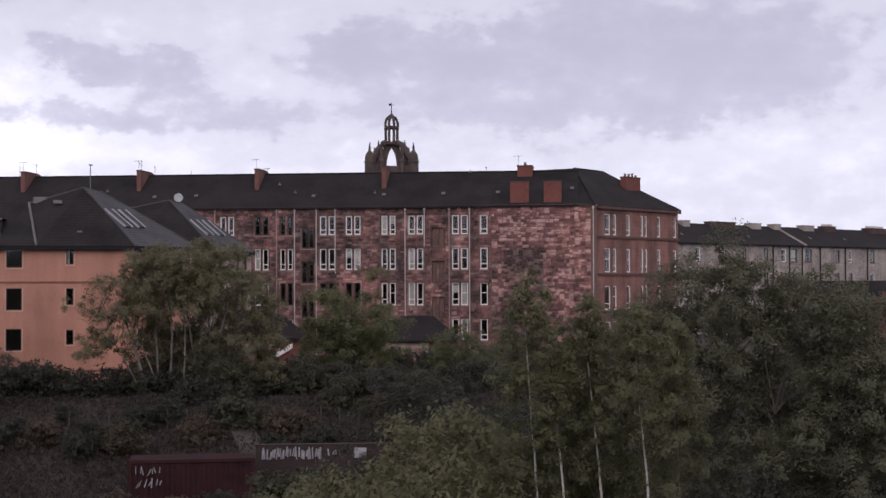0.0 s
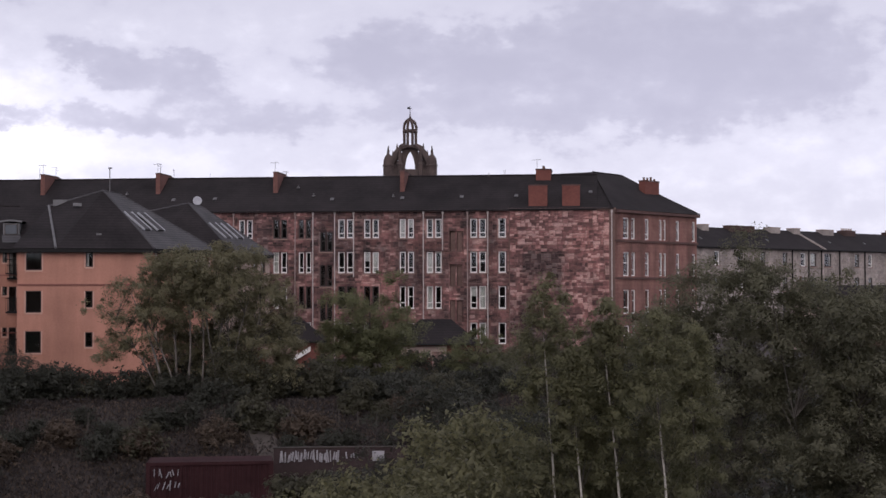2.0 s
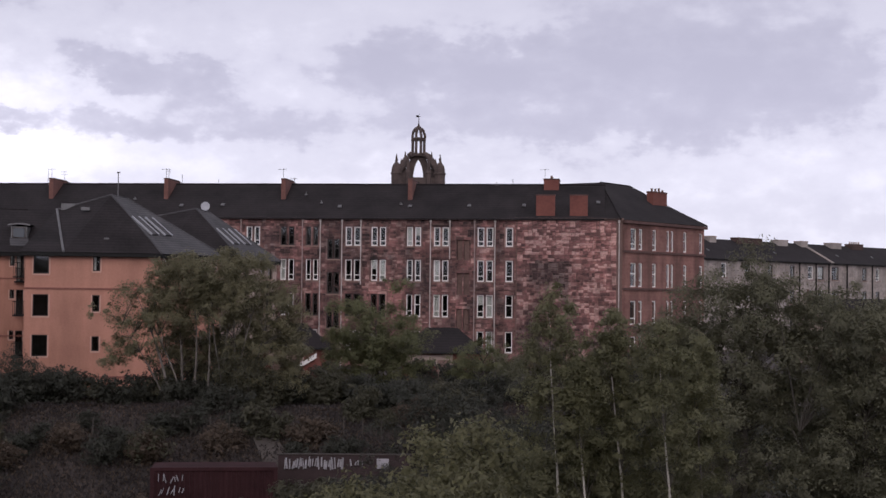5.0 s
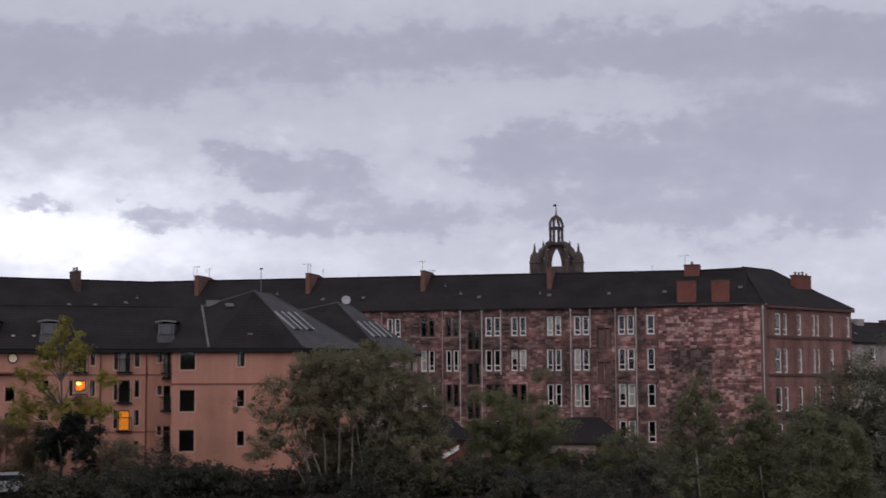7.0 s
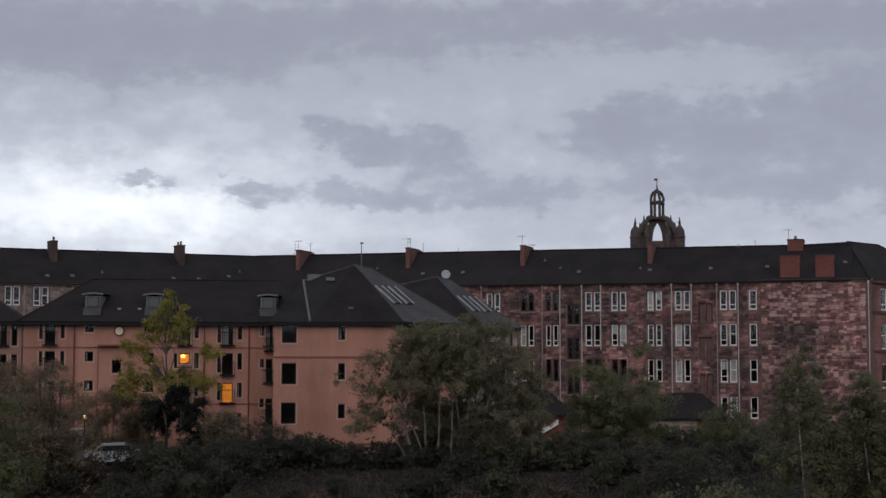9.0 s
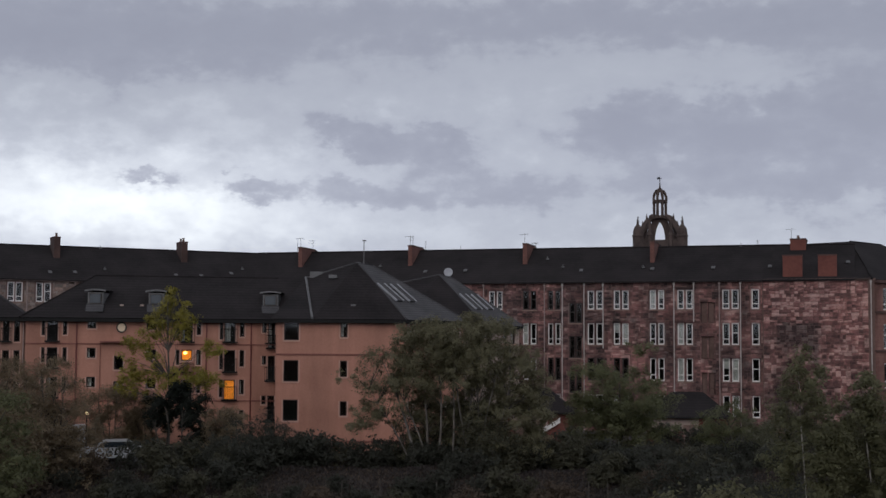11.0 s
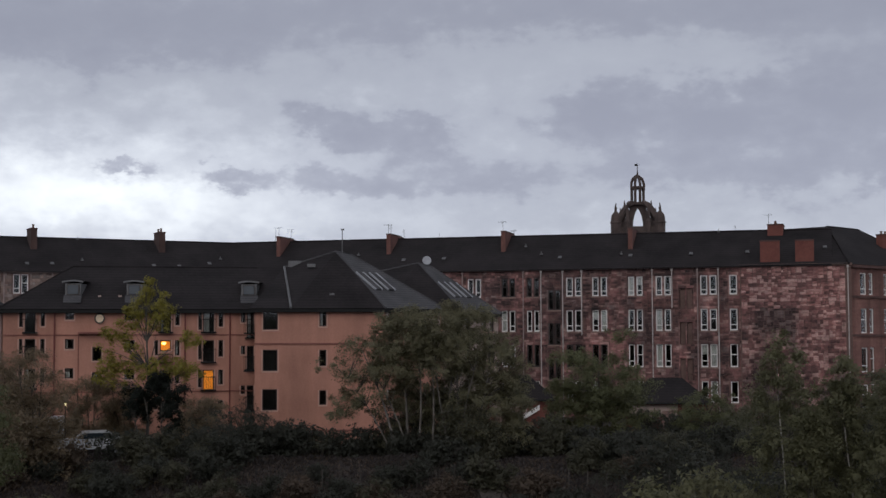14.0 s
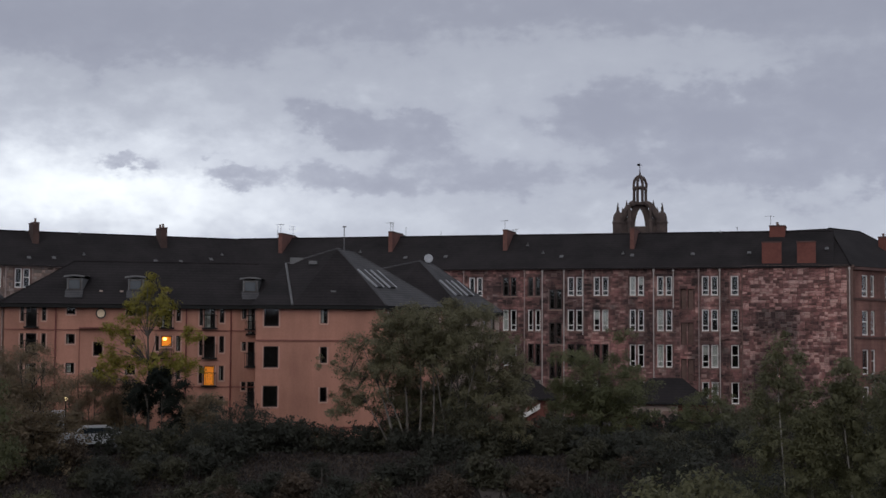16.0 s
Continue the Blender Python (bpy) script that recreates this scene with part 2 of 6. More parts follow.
coursed(RED_ASHLAR, 0.36, 0.06)
SOOT_TRIM = mat("sooty_string_course", (0.085, 0.042, 0.036), 0.9, var=0.4, scale=1, fine=6)
# paler than SLATE: the side slopes' sky sheen is put into this colour
SLATE_LIT_GREY = mat("lit_grey_roof_tile", (0.052, 0.05, 0.054), 0.8, var=0.4, scale=0.5, fine=7, bump=0.6, color2=(0.098, 0.092, 0.095), spec=0.3)
coursed(SLATE_LIT_GREY, 0.17, 0.35)
CHIM_RED = mat("red_rendered_chimney", (0.155, 0.048, 0.036), 0.9, var=0.35, scale=0.6, fine=5, bump=0.3, color2=(0.20, 0.072, 0.055))
CHIM_STACK = mat("sooty_red_brick", (0.15, 0.062, 0.05), 0.9, var=0.45, scale=0.8, fine=5, bump=0.3, color2=(0.21, 0.095, 0.076))
CHIM_SOOT = mat("sooty_dark_brick", (0.055, 0.031, 0.027), 0.9, var=0.4, scale=0.8, fine=5, bump=0.3, color2=(0.10, 0.055, 0.046))
BEND_STONE = mat("weathered_grey_brown_rubble", (0.15, 0.108, 0.094), 0.95, var=0.5, scale=0.5, fine=5, bump=0.5, island=0.4, color2=(0.32, 0.24, 0.21))
CHIM_BROWN = mat("sooty_brick_chimney", (0.095, 0.042, 0.035), 0.9, var=0.4, scale=0.6, fine=5, bump=0.3, color2=(0.15, 0.068, 0.055))
PINK = mat("pink_render", (0.43, 0.20, 0.142), 0.9, var=0.24, scale=0.45, fine=7, bump=0.15, color2=(0.52, 0.265, 0.195), streak=0.24)
PINK_DULL = mat("dull_brown_render", (0.27, 0.15, 0.115), 0.9, var=0.25, scale=0.3, fine=7, bump=0.12, streak=0.3)
PINK_TRIM = mat("red_string_course", (0.20, 0.075, 0.06), 0.9, var=0.2)
WHITE = mat("white_upvc", (0.74, 0.70, 0.67), 0.5, var=0.1, bump=0)
CREAM = mat("cream_render", (0.33, 0.25, 0.215), 0.9, var=0.3)
DARK_FRAME = mat("dark_stained_frame", (0.035, 0.025, 0.022), 0.6, var=0.2, bump=0)
BLACK = mat("black_painted_metal", (0.008, 0.007, 0.007), 0.7, var=0.2, bump=0, spec=0.2)
LEAD = mat("lead_sheet", (0.12, 0.116, 0.118), 0.65, metal=0.1, var=0.35)
PIPE_GREY = mat("weathered_pipe", (0.27, 0.20, 0.185), 0.6, var=0.3)
PIPE_PALE = mat("pale_painted_pipe", (0.42, 0.37, 0.345), 0.6, var=0.35)
PIPE_RED = mat("dark_red_pipe", (0.14, 0.03, 0.025), 0.5, var=0.2)
GREY_STONE = mat("grey_sandstone", (0.30, 0.25, 0.225), 0.95, var=0.45, scale=0.3, fine=3, bump=0.3, island=0.14, color2=(0.44, 0.375, 0.34), streak=0.2)
TOWER_STONE = mat("sooty_tower_stone", (0.055, 0.040, 0.037), 0.95, var=0.4, scale=0.6, fine=5, bump=0.3, color2=(0.12, 0.085, 0.075))
GLASS = glass("window_glass")
# near-black sheet behind the windows: the shade of unlit rooms put into its colour
ROOM_SHADE = mat("room_shade", (0.022, 0.020, 0.019), 0.95, bump=0, spec=0.1)
CURTAIN = mat("pale_curtain", (0.40, 0.38, 0.36), 0.95, var=0.2, scale=3, bump=0.1)
LIT = glowing("lamplit_blind", (1.0, 0.28, 0.022), 0.62)
ROUND_LIT = glowing("dimly_lit_glass", (0.55, 0.42, 0.30), 0.22)
BULB = glowing("bulb", (1.0, 0.62, 0.14), 6.0)
STREET_BULB = glowing("street_bulb", (1.0, 0.75, 0.35), 3.0)
POT = mat("clay_pot", (0.13, 0.075, 0.055), 0.9, var=0.3)
EARTH = mat("bank_earth", (0.027, 0.022, 0.018), 0.95, var=0.5, scale=0.25, fine=2.5, bump=1.0, color2=(0.062, 0.043, 0.036))
RUST = mat("dark_red_wagon_paint", (0.028, 0.0065, 0.008), 0.85, var=0.5, scale=0.6, fine=4, bump=0.15, spec=0.2)
SPRAY = mat("white_spray_paint", (0.27, 0.255, 0.27), 0.85, var=0.45, scale=2, bump=0)
CONCRETE = mat("stained_concrete", (0.033, 0.018, 0.018), 0.95, var=0.4, scale=0.5, fine=4, bump=0.4)
BARK = mat("dark_bark", (0.06, 0.05, 0.042), 0.95, var=0.4, scale=1.5, fine=9, bump=0.6)
BIRCH_BARK = mat("silver_birch_bark", (0.32, 0.29, 0.25), 0.85, var=0.6, scale=0.9, fine=6, bump=0.3, color2=(0.55, 0.51, 0.45))
WILLOW_BARK = mat("pale_willow_bark", (0.07, 0.06, 0.052), 0.9, var=0.5, scale=1.2, fine=8, bump=0.5, color2=(0.22, 0.19, 0.165))
LEAF_WILLOW = foliage("willow_leaf", (0.190, 0.175, 0.103), (0.289, 0.260, 0.152))
LEAF_DARK = foliage("dark_leaf", (0.162, 0.156, 0.102), (0.226, 0.216, 0.137))
LEAF_BIRCH = foliage("birch_leaf", (0.165, 0.160, 0.089), (0.230, 0.221, 0.115))
# the yellow carries the lamp's glow on this foliage
LEAF_YELLOW = foliage("lamplit_yellow_leaf", (0.270, 0.235, 0.042), (0.400, 0.345, 0.070))
LEAF_BANK = foliage("bank_bramble_leaf", (0.052, 0.043, 0.042), (0.091, 0.072, 0.066))
LEAF_SHRUB = foliage("dark_shrub_leaf", (0.061, 0.063, 0.049), (0.102, 0.100, 0.077))
LEAF_SCRUB = foliage("dull_scrub_leaf", (0.092, 0.087, 0.058), (0.147, 0.137, 0.087))
LEAF_BRACKEN = foliage("dull_bracken_leaf", (0.119, 0.087, 0.064), (0.182, 0.133, 0.096))
LEAF_LIME = foliage("light_green_leaf", (0.173, 0.166, 0.087), (0.244, 0.227, 0.125))
LEAF_BROWN = foliage("brownish_leaf", (0.215, 0.160, 0.100), (0.310, 0.235, 0.150))
LEAF_MID = foliage("mid_green_leaf", (0.155, 0.159, 0.081), (0.229, 0.232, 0.111))
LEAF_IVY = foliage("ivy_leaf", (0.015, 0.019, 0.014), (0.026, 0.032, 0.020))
CAR_WHITE = mat("white_car_paint", (0.36, 0.36, 0.37), 0.35, var=0.1, bump=0)
RUBBER = mat("rubber", (0.02, 0.02, 0.02), 0.8, bump=0)


# ---------- mesh helpers ----------
class M:
    """A mesh in the making."""

    def __init__(self):
        self.v, self.f = [], []

    def add(self, vs, fs):
        n = len(self.v)
        self.v += [tuple(p) for p in vs]
        self.f += [tuple(i + n for i in f) for f in fs]
        return self

    def box(self, x0, x1, y0, y1, z0, z1):
        return self.add([(x0, y0, z0), (x1, y0, z0), (x1, y1, z0), (x0, y1, z0), (x0, y0, z1), (x1, y0, z1), (x1, y1, z1), (x0, y1, z1)],
                        [(0, 3, 2, 1), (4, 5, 6, 7), (0, 1, 5, 4), (1, 2, 6, 5), (2, 3, 7, 6), (3, 0, 4, 7)])

    def stone(self, x0, x1, z0, z1, y, proud, c=0.035, rough=0.0):
        """A block with dressed edges, its face proud of the wall plane y (towards -y)."""
        j = [((hash((round(x0 * 50), round(z0 * 50), k)) % 97) / 97 - 0.5) * rough for k in range(8)]
        return self.add([(x0, y, z0), (x1, y, z0), (x1, y, z1), (x0, y, z1),
                         (x0 + c + j[0], y - proud, z0 + c + j[1]), (x1 - c + j[2], y - proud, z0 + c + j[3]),
                         (x1 - c + j[4], y - proud, z1 - c + j[5]), (x0 + c + j[6], y - proud, z1 - c + j[7])],
                        [(4, 5, 6, 7), (0, 1, 5, 4), (1, 2, 6, 5), (2, 3, 7, 6), (3, 0, 4, 7)])

    def slab(self, pts, t):
        """A plate: polygon pts (counted so that its normal points out), thickness t downwards."""
        n = len(pts)
        low = [(p[0], p[1], p[2] - t) for p in pts]
        return self.add(list(pts) + low, [tuple(range(n)), tuple(range(2 * n - 1, n - 1, -1))] +
                        [(i, i + n, (i + 1) % n + n, (i + 1) % n) for i in range(n)])

    def lathe(self, prof, seg=10, at=(0, 0, 0), turn=0.0):
        vs, fs = [], []
        for r, z in prof:
            for k in range(seg):
                a = 2 * math.pi * (k + turn) / seg
                vs.append((at[0] + r * math.cos(a), at[1] + r * math.sin(a), at[2] + z))
        for j in range(len(prof) - 1):
            for k in range(seg):
                k2 = (k + 1) % seg
                fs.append((j * seg + k, j * seg + k2, (j + 1) * seg + k2, (j + 1) * seg + k))
        fs.append(tuple(range(seg))[::-1])
        fs.append(tuple((len(prof) - 1) * seg + k for k in range(seg)))
        return self.add(vs, fs)

    def tube(self, path, radii, seg=6):
        vs, fs = [], []
        path = [Vector(p) for p in path]
        for i, p in enumerate(path):
            d = (path[min(i + 1, len(path) - 1)] - path[max(i - 1, 0)]).normalized()
            u = d.orthogonal().normalized() if abs(d.z) < 0.95 else Vector((1, 0, 0))
            u = (u - d * u.dot(d)).normalized()
            w = d.cross(u)
            for k in range(seg):
                a = 2 * math.pi * k / seg
                vs.append(p + (u * math.cos(a) + w * math.sin(a)) * radii[i])
        for j in range(len(path) - 1):
            for k in range(seg):
                k2 = (k + 1) % seg
                fs.append((j * seg + k, j * seg + k2, (j + 1) * seg + k2, (j + 1) * seg + k))
        fs.append(tuple(range(seg))[::-1])
        fs.append(tuple((len(path) - 1) * seg + k for k in range(seg)))
        return self.add(vs, fs)

    def data(self, name, material):
        me = bpy.data.meshes.new(name)
        me.from_pydata(self.v, [], self.f)
        me.materials.append(material)
        me.update()
        return me


def part(name, mesh, material, parent, label="", at=None):
    me = mesh.data(name, material) if isinstance(mesh, M) else mesh
    ob = new(name, me)
    ob.parent = parent
    if at is not None:
        ob.matrix_basis = at
    if label:
        ob["label"] = label
    return ob


def thing(name, m, label, category, group="", kind=""):
    ob = new(name)
    ob.matrix_basis = m
    return tagged(ob, label, category, group, kind)


def hole_wall(s0, s1, z0, z1, thick, holes, y=0.0):
    """A wall plate from s0 to s1 with openings (a, b, low, high) that go right through it."""
    xs = [x for x in sorted({s0, s1, *[h[0] for h in holes], *[h[1] for h in holes]}) if s0 <= x <= s1]
    zs = [z for z in sorted({z0, z1, *[h[2] for h in holes], *[h[3] for h in holes]}) if z0 <= z <= z1]
    nx, nz = len(xs), len(zs)
    full = {(i, k) for i in range(nx - 1) for k in range(nz - 1)
            if not any(h[0] < (xs[i] + xs[i + 1]) / 2 < h[1] and h[2] < (zs[k] + zs[k + 1]) / 2 < h[3] for h in holes)}
    out = M()
    index = {}

    def vert(i, k, side):
        if (i, k, side) not in index:
            index[i, k, side] = len(out.v)
            out.v.append((xs[i], y + thick * side, zs[k]))
        return index[i, k, side]

    for i, k in sorted(full):
        a = [vert(i, k, 0), vert(i + 1, k, 0), vert(i + 1, k + 1, 0), vert(i, k + 1, 0)]
        b = [vert(i, k, 1), vert(i + 1, k, 1), vert(i + 1, k + 1, 1), vert(i, k + 1, 1)]
        out.f += [tuple(a), tuple(b[::-1])]
        for (di, dk), (p, q) in (((0, -1), (0, 1)), ((1, 0), (1, 2)), ((0, 1), (2, 3)), ((-1, 0), (3, 0))):
            if (i + di, k + dk) not in full:
                out.f.append((a[q], a[p], b[p], b[q]))
    return out


def stonework(s0, s1, z0, z1, holes, rng, hmin=0.17, hmax=0.36, wmax=0.85):
    """Snecked rubble, clear of the openings: a list of (x0, x1, z0, z1, proud)."""
    out = []

    def split(a, b, lo, hi):
        w, h = b - a, hi - lo
        if w > wmax or (w > 0.5 and w > 1.4 * h and rng.random() < 0.3):
            c = a + w * rng.uniform(0.35, 0.65)
            split(a, c, lo, hi), split(c, b, lo, hi)
        elif h > hmax or (h > 2 * hmin and rng.random() < 0.35):
            c = lo + h * rng.uniform(0.35, 0.65)
            split(a, b, lo, c), split(a, b, c, hi)
        else:
            keep(a, b, lo, hi)

    def keep(a, b, lo, hi):
        for p, q, u, v in holes:
            p, q, v = p - 0.14, q + 0.14, v + 0.27
            if b > p and a < q and hi > u and lo < v:
                cuts = [(a, p, lo, hi), (q, b, lo, hi), (a, b, lo, u), (a, b, v, hi)]
                a, b, lo, hi = max(cuts, key=lambda r: max(0, r[1] - r[0]) * max(0, r[3] - r[2]))
                if b - a < 0.1 or hi - lo < 0.1:
                    return
        out.append((a + 0.008, b - 0.008, lo + 0.008, hi - 0.008, rng.uniform(0.012, 0.06)))

    z = z0
    while z < z1 - 0.1:
        h = rng.uniform(0.55, 1.1)
        if z1 - z - h < 0.3:
            h = z1 - z
        x = s0
        while x < s1 - 0.01:
            w = rng.uniform(0.5, 1.7)
            if s1 - x - w < 0.35:
                w = s1 - x
            split(x, x + w, z, z + h)
            x += w
        z += h
    return out


PANES = {}


def sash(parent, s, w, z0, z1, y, rng, frame_mat=None, curtain=0.14, lit=False, sill_mat=None, rail=0.55, name="window"):
    """A sash window: frame with a meeting rail, two panes, a sill, sometimes a curtain. y is the wall face."""
    frame_mat = frame_mat or WHITE
    rail = rng.choice((0.27, 0.27, rail))
    h, yy = z1 - z0, y + 0.10
    key = (round(w, 2), round(h, 2), frame_mat.name, round(rail, 2))
    if key not in PANES:
        t = 0.09
        fr = M()
        fr.box(-w / 2, -w / 2 + t, 0, 0.08, 0, h).box(w / 2 - t, w / 2, 0, 0.08, 0, h)
        fr.box(-w / 2 + t, w / 2 - t, 0, 0.08, 0, t * 1.3).box(-w / 2 + t, w / 2 - t, 0, 0.08, h - t, h)
        fr.box(-w / 2 + t, w / 2 - t, -0.01, 0.06, h * rail - 0.04, h * rail + 0.04)
        up = M().box(-w / 2 + t, w / 2 - t, 0.03, 0.04, h * rail + 0.04, h - t)
        lo = M().box(-w / 2 + t, w / 2 - t, 0.045, 0.055, t * 1.3, h * rail - 0.04)
        cu = M()
        n = 10
        vs = []
        for k in range(n + 1):
            xx = -w / 2 + w * k / n
            vs += [(xx, 0.22 + 0.03 * math.sin(k * 2.1), 0.02), (xx, 0.22 + 0.03 * math.sin(k * 2.1), h)]
        cu.add(vs, [(2 * k, 2 * k + 2, 2 * k + 3, 2 * k + 1) for k in range(n)])
        PANES[key] = [fr.data("window_frame", frame_mat), up.data("pane", GLASS), lo.data("pane", GLASS), cu]
    fr, up, lo, cu = PANES[key]
    win = part(name, fr, None, parent, at=pose(s, yy, z0))
    for pm in (up, lo):
        p = part("pane", pm, None, win)
        p.visible_shadow = False
    part("window_sill", M().box(-w / 2 - 0.1, w / 2 + 0.1, -0.17, 0.0, -0.13, 0.0), sill_mat or DRESSED, win)
    if lit:
        part("blind", cu, LIT, win, "blind glowing orange from the lamp inside")
    elif rng.random() < curtain:
        cut = rng.choice((1.0, 1.0, 0.45))
        c = part("curtain", cu, CURTAIN, win)
        if cut < 1:
            c.matrix_basis = Matrix.Translation((0, 0, h * (1 - cut))) @ Matrix.Diagonal((1, 1, cut, 1))
    return win


# ---------- ground ----------
def smooth(a, b, x):
    t = min(1, max(0, (x - a) / (b - a)))
    return t * t * (3 - 2 * t)


def ground_z(x, y):
    r = math.hypot(x, y) if y > 0 else abs(y) + abs(x)
    z = 3.3 * smooth(69, 86, r)
    if 20 < r < 200:
        z += 0.25 * noise.noise((x * 0.15, y * 0.15, 0)) + 0.12 * noise.noise((x * 0.6, y * 0.6, 4))
    return z


def make_ground():
    xs = [-3000, -1200, -500, -200, -120, -90] + [-76 + 2 * i for i in range(69)] + [80, 120, 200, 500, 1200, 3000]
    ys = [-3000, -900, -200, -40, 0, 20, 30] + [38 + 1.5 * i for i in range(60)] + [132, 150, 180, 230, 300, 500, 900, 1800, 3500]
    g = M()
    g.v = [(x, y, ground_z(x, y)) for y in ys for x in xs]
    n = len(xs)
    g.f = [(j * n + i, j * n + i + 1, (j + 1) * n + i + 1, (j + 1) * n + i) for j in range(len(ys) - 1) for i in range(n - 1)]
    ob = new("ground", g.data("ground", EARTH))
    for p in ob.data.polygons:
        p.use_smooth = True
    tagged(ob, "dark earth and rough grass on a railway bank", "ground", kind="structure")


make_ground()


def chimney(parent, s0, s1, d0, d1, z0, z1, pots=4, aerial=False, rng=random, label="", surface=None):
    c = part("chimney", M().box(s0, s1, d0, d1, z0, z1), surface or CHIM_RED, parent, label or "red rendered chimney stack with clay pots")
    part("chimney_cap", M().box(s0 - 0.04, s1 + 0.04, d0 - 0.04, d1 + 0.04, z1, z1 + 0.12), SOOT_TRIM, c)
    for k in range(pots):
        h = rng.choice((0.0, 0.22, 0.3, 0.38))
        if not h:
            continue
        y = d0 + (d1 - d0) * (k + 0.5) / pots
        x = (s0 + s1) / 2
        if s1 - s0 > d1 - d0:
            y, x = (d0 + d1) / 2, s0 + (s1 - s0) * (k + 0.5) / pots
        part("chimney_pot", M().lathe([(0.12, 0), (0.10, h * 0.8), (0.14, h * 0.85), (0.13, h)], 8, (x, y, z1 + 0.12)), POT, c)
    if aerial:
        x, y = s0 + 0.1, d0 + 0.4
        a = M().tube([(x, y, z1), (x, y, z1 + 1.1)], [0.02, 0.02], 5).tube([(x - 0.5, y, z1 + 1.0), (x + 0.35, y, z1 + 1.05)], [0.015, 0.015], 4)
        for k in range(5):
            xx = x - 0.45 + 0.18 * k
            a.tube([(xx, y - 0.3, z1 + 1.0), (xx, y + 0.3, z1 + 1.0)], [0.012, 0.012], 4)
        part("television_aerial", a, LEAD, c, "thin metal television aerial")
    return c


def roof_fleck(parent, s, d, z, kind):
    """Small things on a slope: a rooflight, a vent cowl or a slipped pale slate."""
    if kind == 0:
        part("roof_vent", M().box(-0.16, 0.16, -0.2, 0.2, 0, 0.16).box(-0.05, 0.05, -0.05, 0.05, 0.16, 0.4), LEAD, parent, at=pose(s, d, z) @ Matrix.Scale(0.75, 4))
    else:
        part("rooflight", M().box(-0.25, 0.25, -0.3, 0.3, 0, 0.1).box(-0.2, 0.2, -0.25, 0.25, 0.1, 0.12), LEAD, parent, at=pose(s, d, z, 33, 0, 0) @ Matrix.Scale(0.7, 4))


EAVE, RIDGE, DEPTH = 17.2, 20.9, 5.5
ROWS = [(14.68, 16.48), (11.37, 13.38), (8.0, 10.12), (4.7, 6.7)]


def tenement():
    """The long rubble-built tenement, the part that ends in the windowless wall."""
    rng = random.Random(11)
    b = thing("tenement_building", pose(139.7 * math.sin(radians(6)), 139.7 * math.cos(radians(6)), 0, 0, 0, -6),
              "long red sandstone tenement with black slate roof and red chimneys", "apartment building", "tenement row")
    pairs = [(-36.09, -34.76), (-32.73, -31.41), (-30.26, -29.06), (-26.44, -24.98), (-23.95, -22.54), (-20.54, -19.19), (-17.96, -16.56), (-13.83, -12.34)]
    dark = {(1, 0), (2, 0), (3, 2), (4, 2), (2, 2)}
    holes, wins = [], []
    for i, (p, q) in enumerate(pairs):
        for r, (lo, hi) in enumerate(ROWS):
            w = (q - p - 0.2) / 2
            for k in (0, 1):
                a = p + k * (w + 0.2)
                holes.append((a, a + w, lo, hi))
                wins.append((a + w / 2, w, lo, hi, DARK_FRAME if (i, r) in dark else WHITE))
    for lo, hi in ROWS:
        holes.append((-11.17, -10.48, lo, hi))
        wins.append((-10.825, 0.69, lo, hi, WHITE))
    for lo, hi in ((13.4, 15.3), (10.1, 12.15), (6.8, 8.8)):
        for a in (-28.2, -27.55):
            holes.append((a, a + 0.55, lo, hi))
            wins.append((a + 0.275, 0.55, lo, hi, DARK_FRAME))
        holes.append((-15.75, -15.25, lo, hi))
        holes.append((-15.1, -14.6, lo, hi))
    part("wall", hole_wall(-60.7, -10.15, 3.0, EAVE, 0.5, holes), MORTAR, b)
    part("wall", M().box(-10.15, -0.3, -0.12, 0.5, 3.0, EAVE), MORTAR, b, "windowless rubble gable of pale and red blocks")
    part("wall", M().box(-60.7, -0.3, 10.5, 11, 3.0, EAVE), MORTAR, b)
    part("room", M().box(-60, -0.8, 3.0, 3.1, 3.0, EAVE), ROOM_SHADE, b, "near-black sheet standing in for the shade of unlit rooms")
    # bricked-up stair openings
    for lo, hi in ((13.4, 15.3), (10.1, 12.15), (6.8, 8.8)):
        for a in (-15.75, -15.1):
            part("blind_panel", M().stone(a, a + 0.5, lo, hi, 0.3, 0.1), MORTAR, b, "bricked-up opening")
    # lintels, margins
    lin = M()
    for a, q, lo, hi in holes:
        lin.stone(a - 0.12, q + 0.12, hi, hi + 0.26, 0.0, 0.05, 0.02)
        lin.stone(a - 0.12, a, lo, hi, 0.0, 0.035, 0.01)
        lin.stone(q, q + 0.12, lo, hi, 0.0, 0.035, 0.01)
    tagged(part("stone_margin", lin, SANDSTONE, b), kind="stuff")
    for w in wins:
        sash(b, *w[:4], 0.0, rng, w[4], 0.2 if w[4] is WHITE else 0.0)
    # eaves gutter and downpipes
    part("gutter", M().box(-60.7, -10.1, -0.32, -0.02, EAVE - 0.02, EAVE + 0.12), PIPE_GREY, b)
    part("wall_head", M().box(-10.25, -0.2, -0.24, 0.2, EAVE, EAVE + 0.2), DRESSED, b, "pale stone coping")
    for s, lo in ((-30.59, 3.3), (-28.86, 3.3), (-26.76, 3.3), (-24.94, 11), (-18.27, 3.3), (-16.44, 13.5), (-14.09, 3.3), (-12.17, 3.3), (-0.6, 3.3), (-36.6, 3.3)):
        y = -0.26 if s > -10 else -0.14
        pale = s not in (-30.59, -36.6, -14.09)
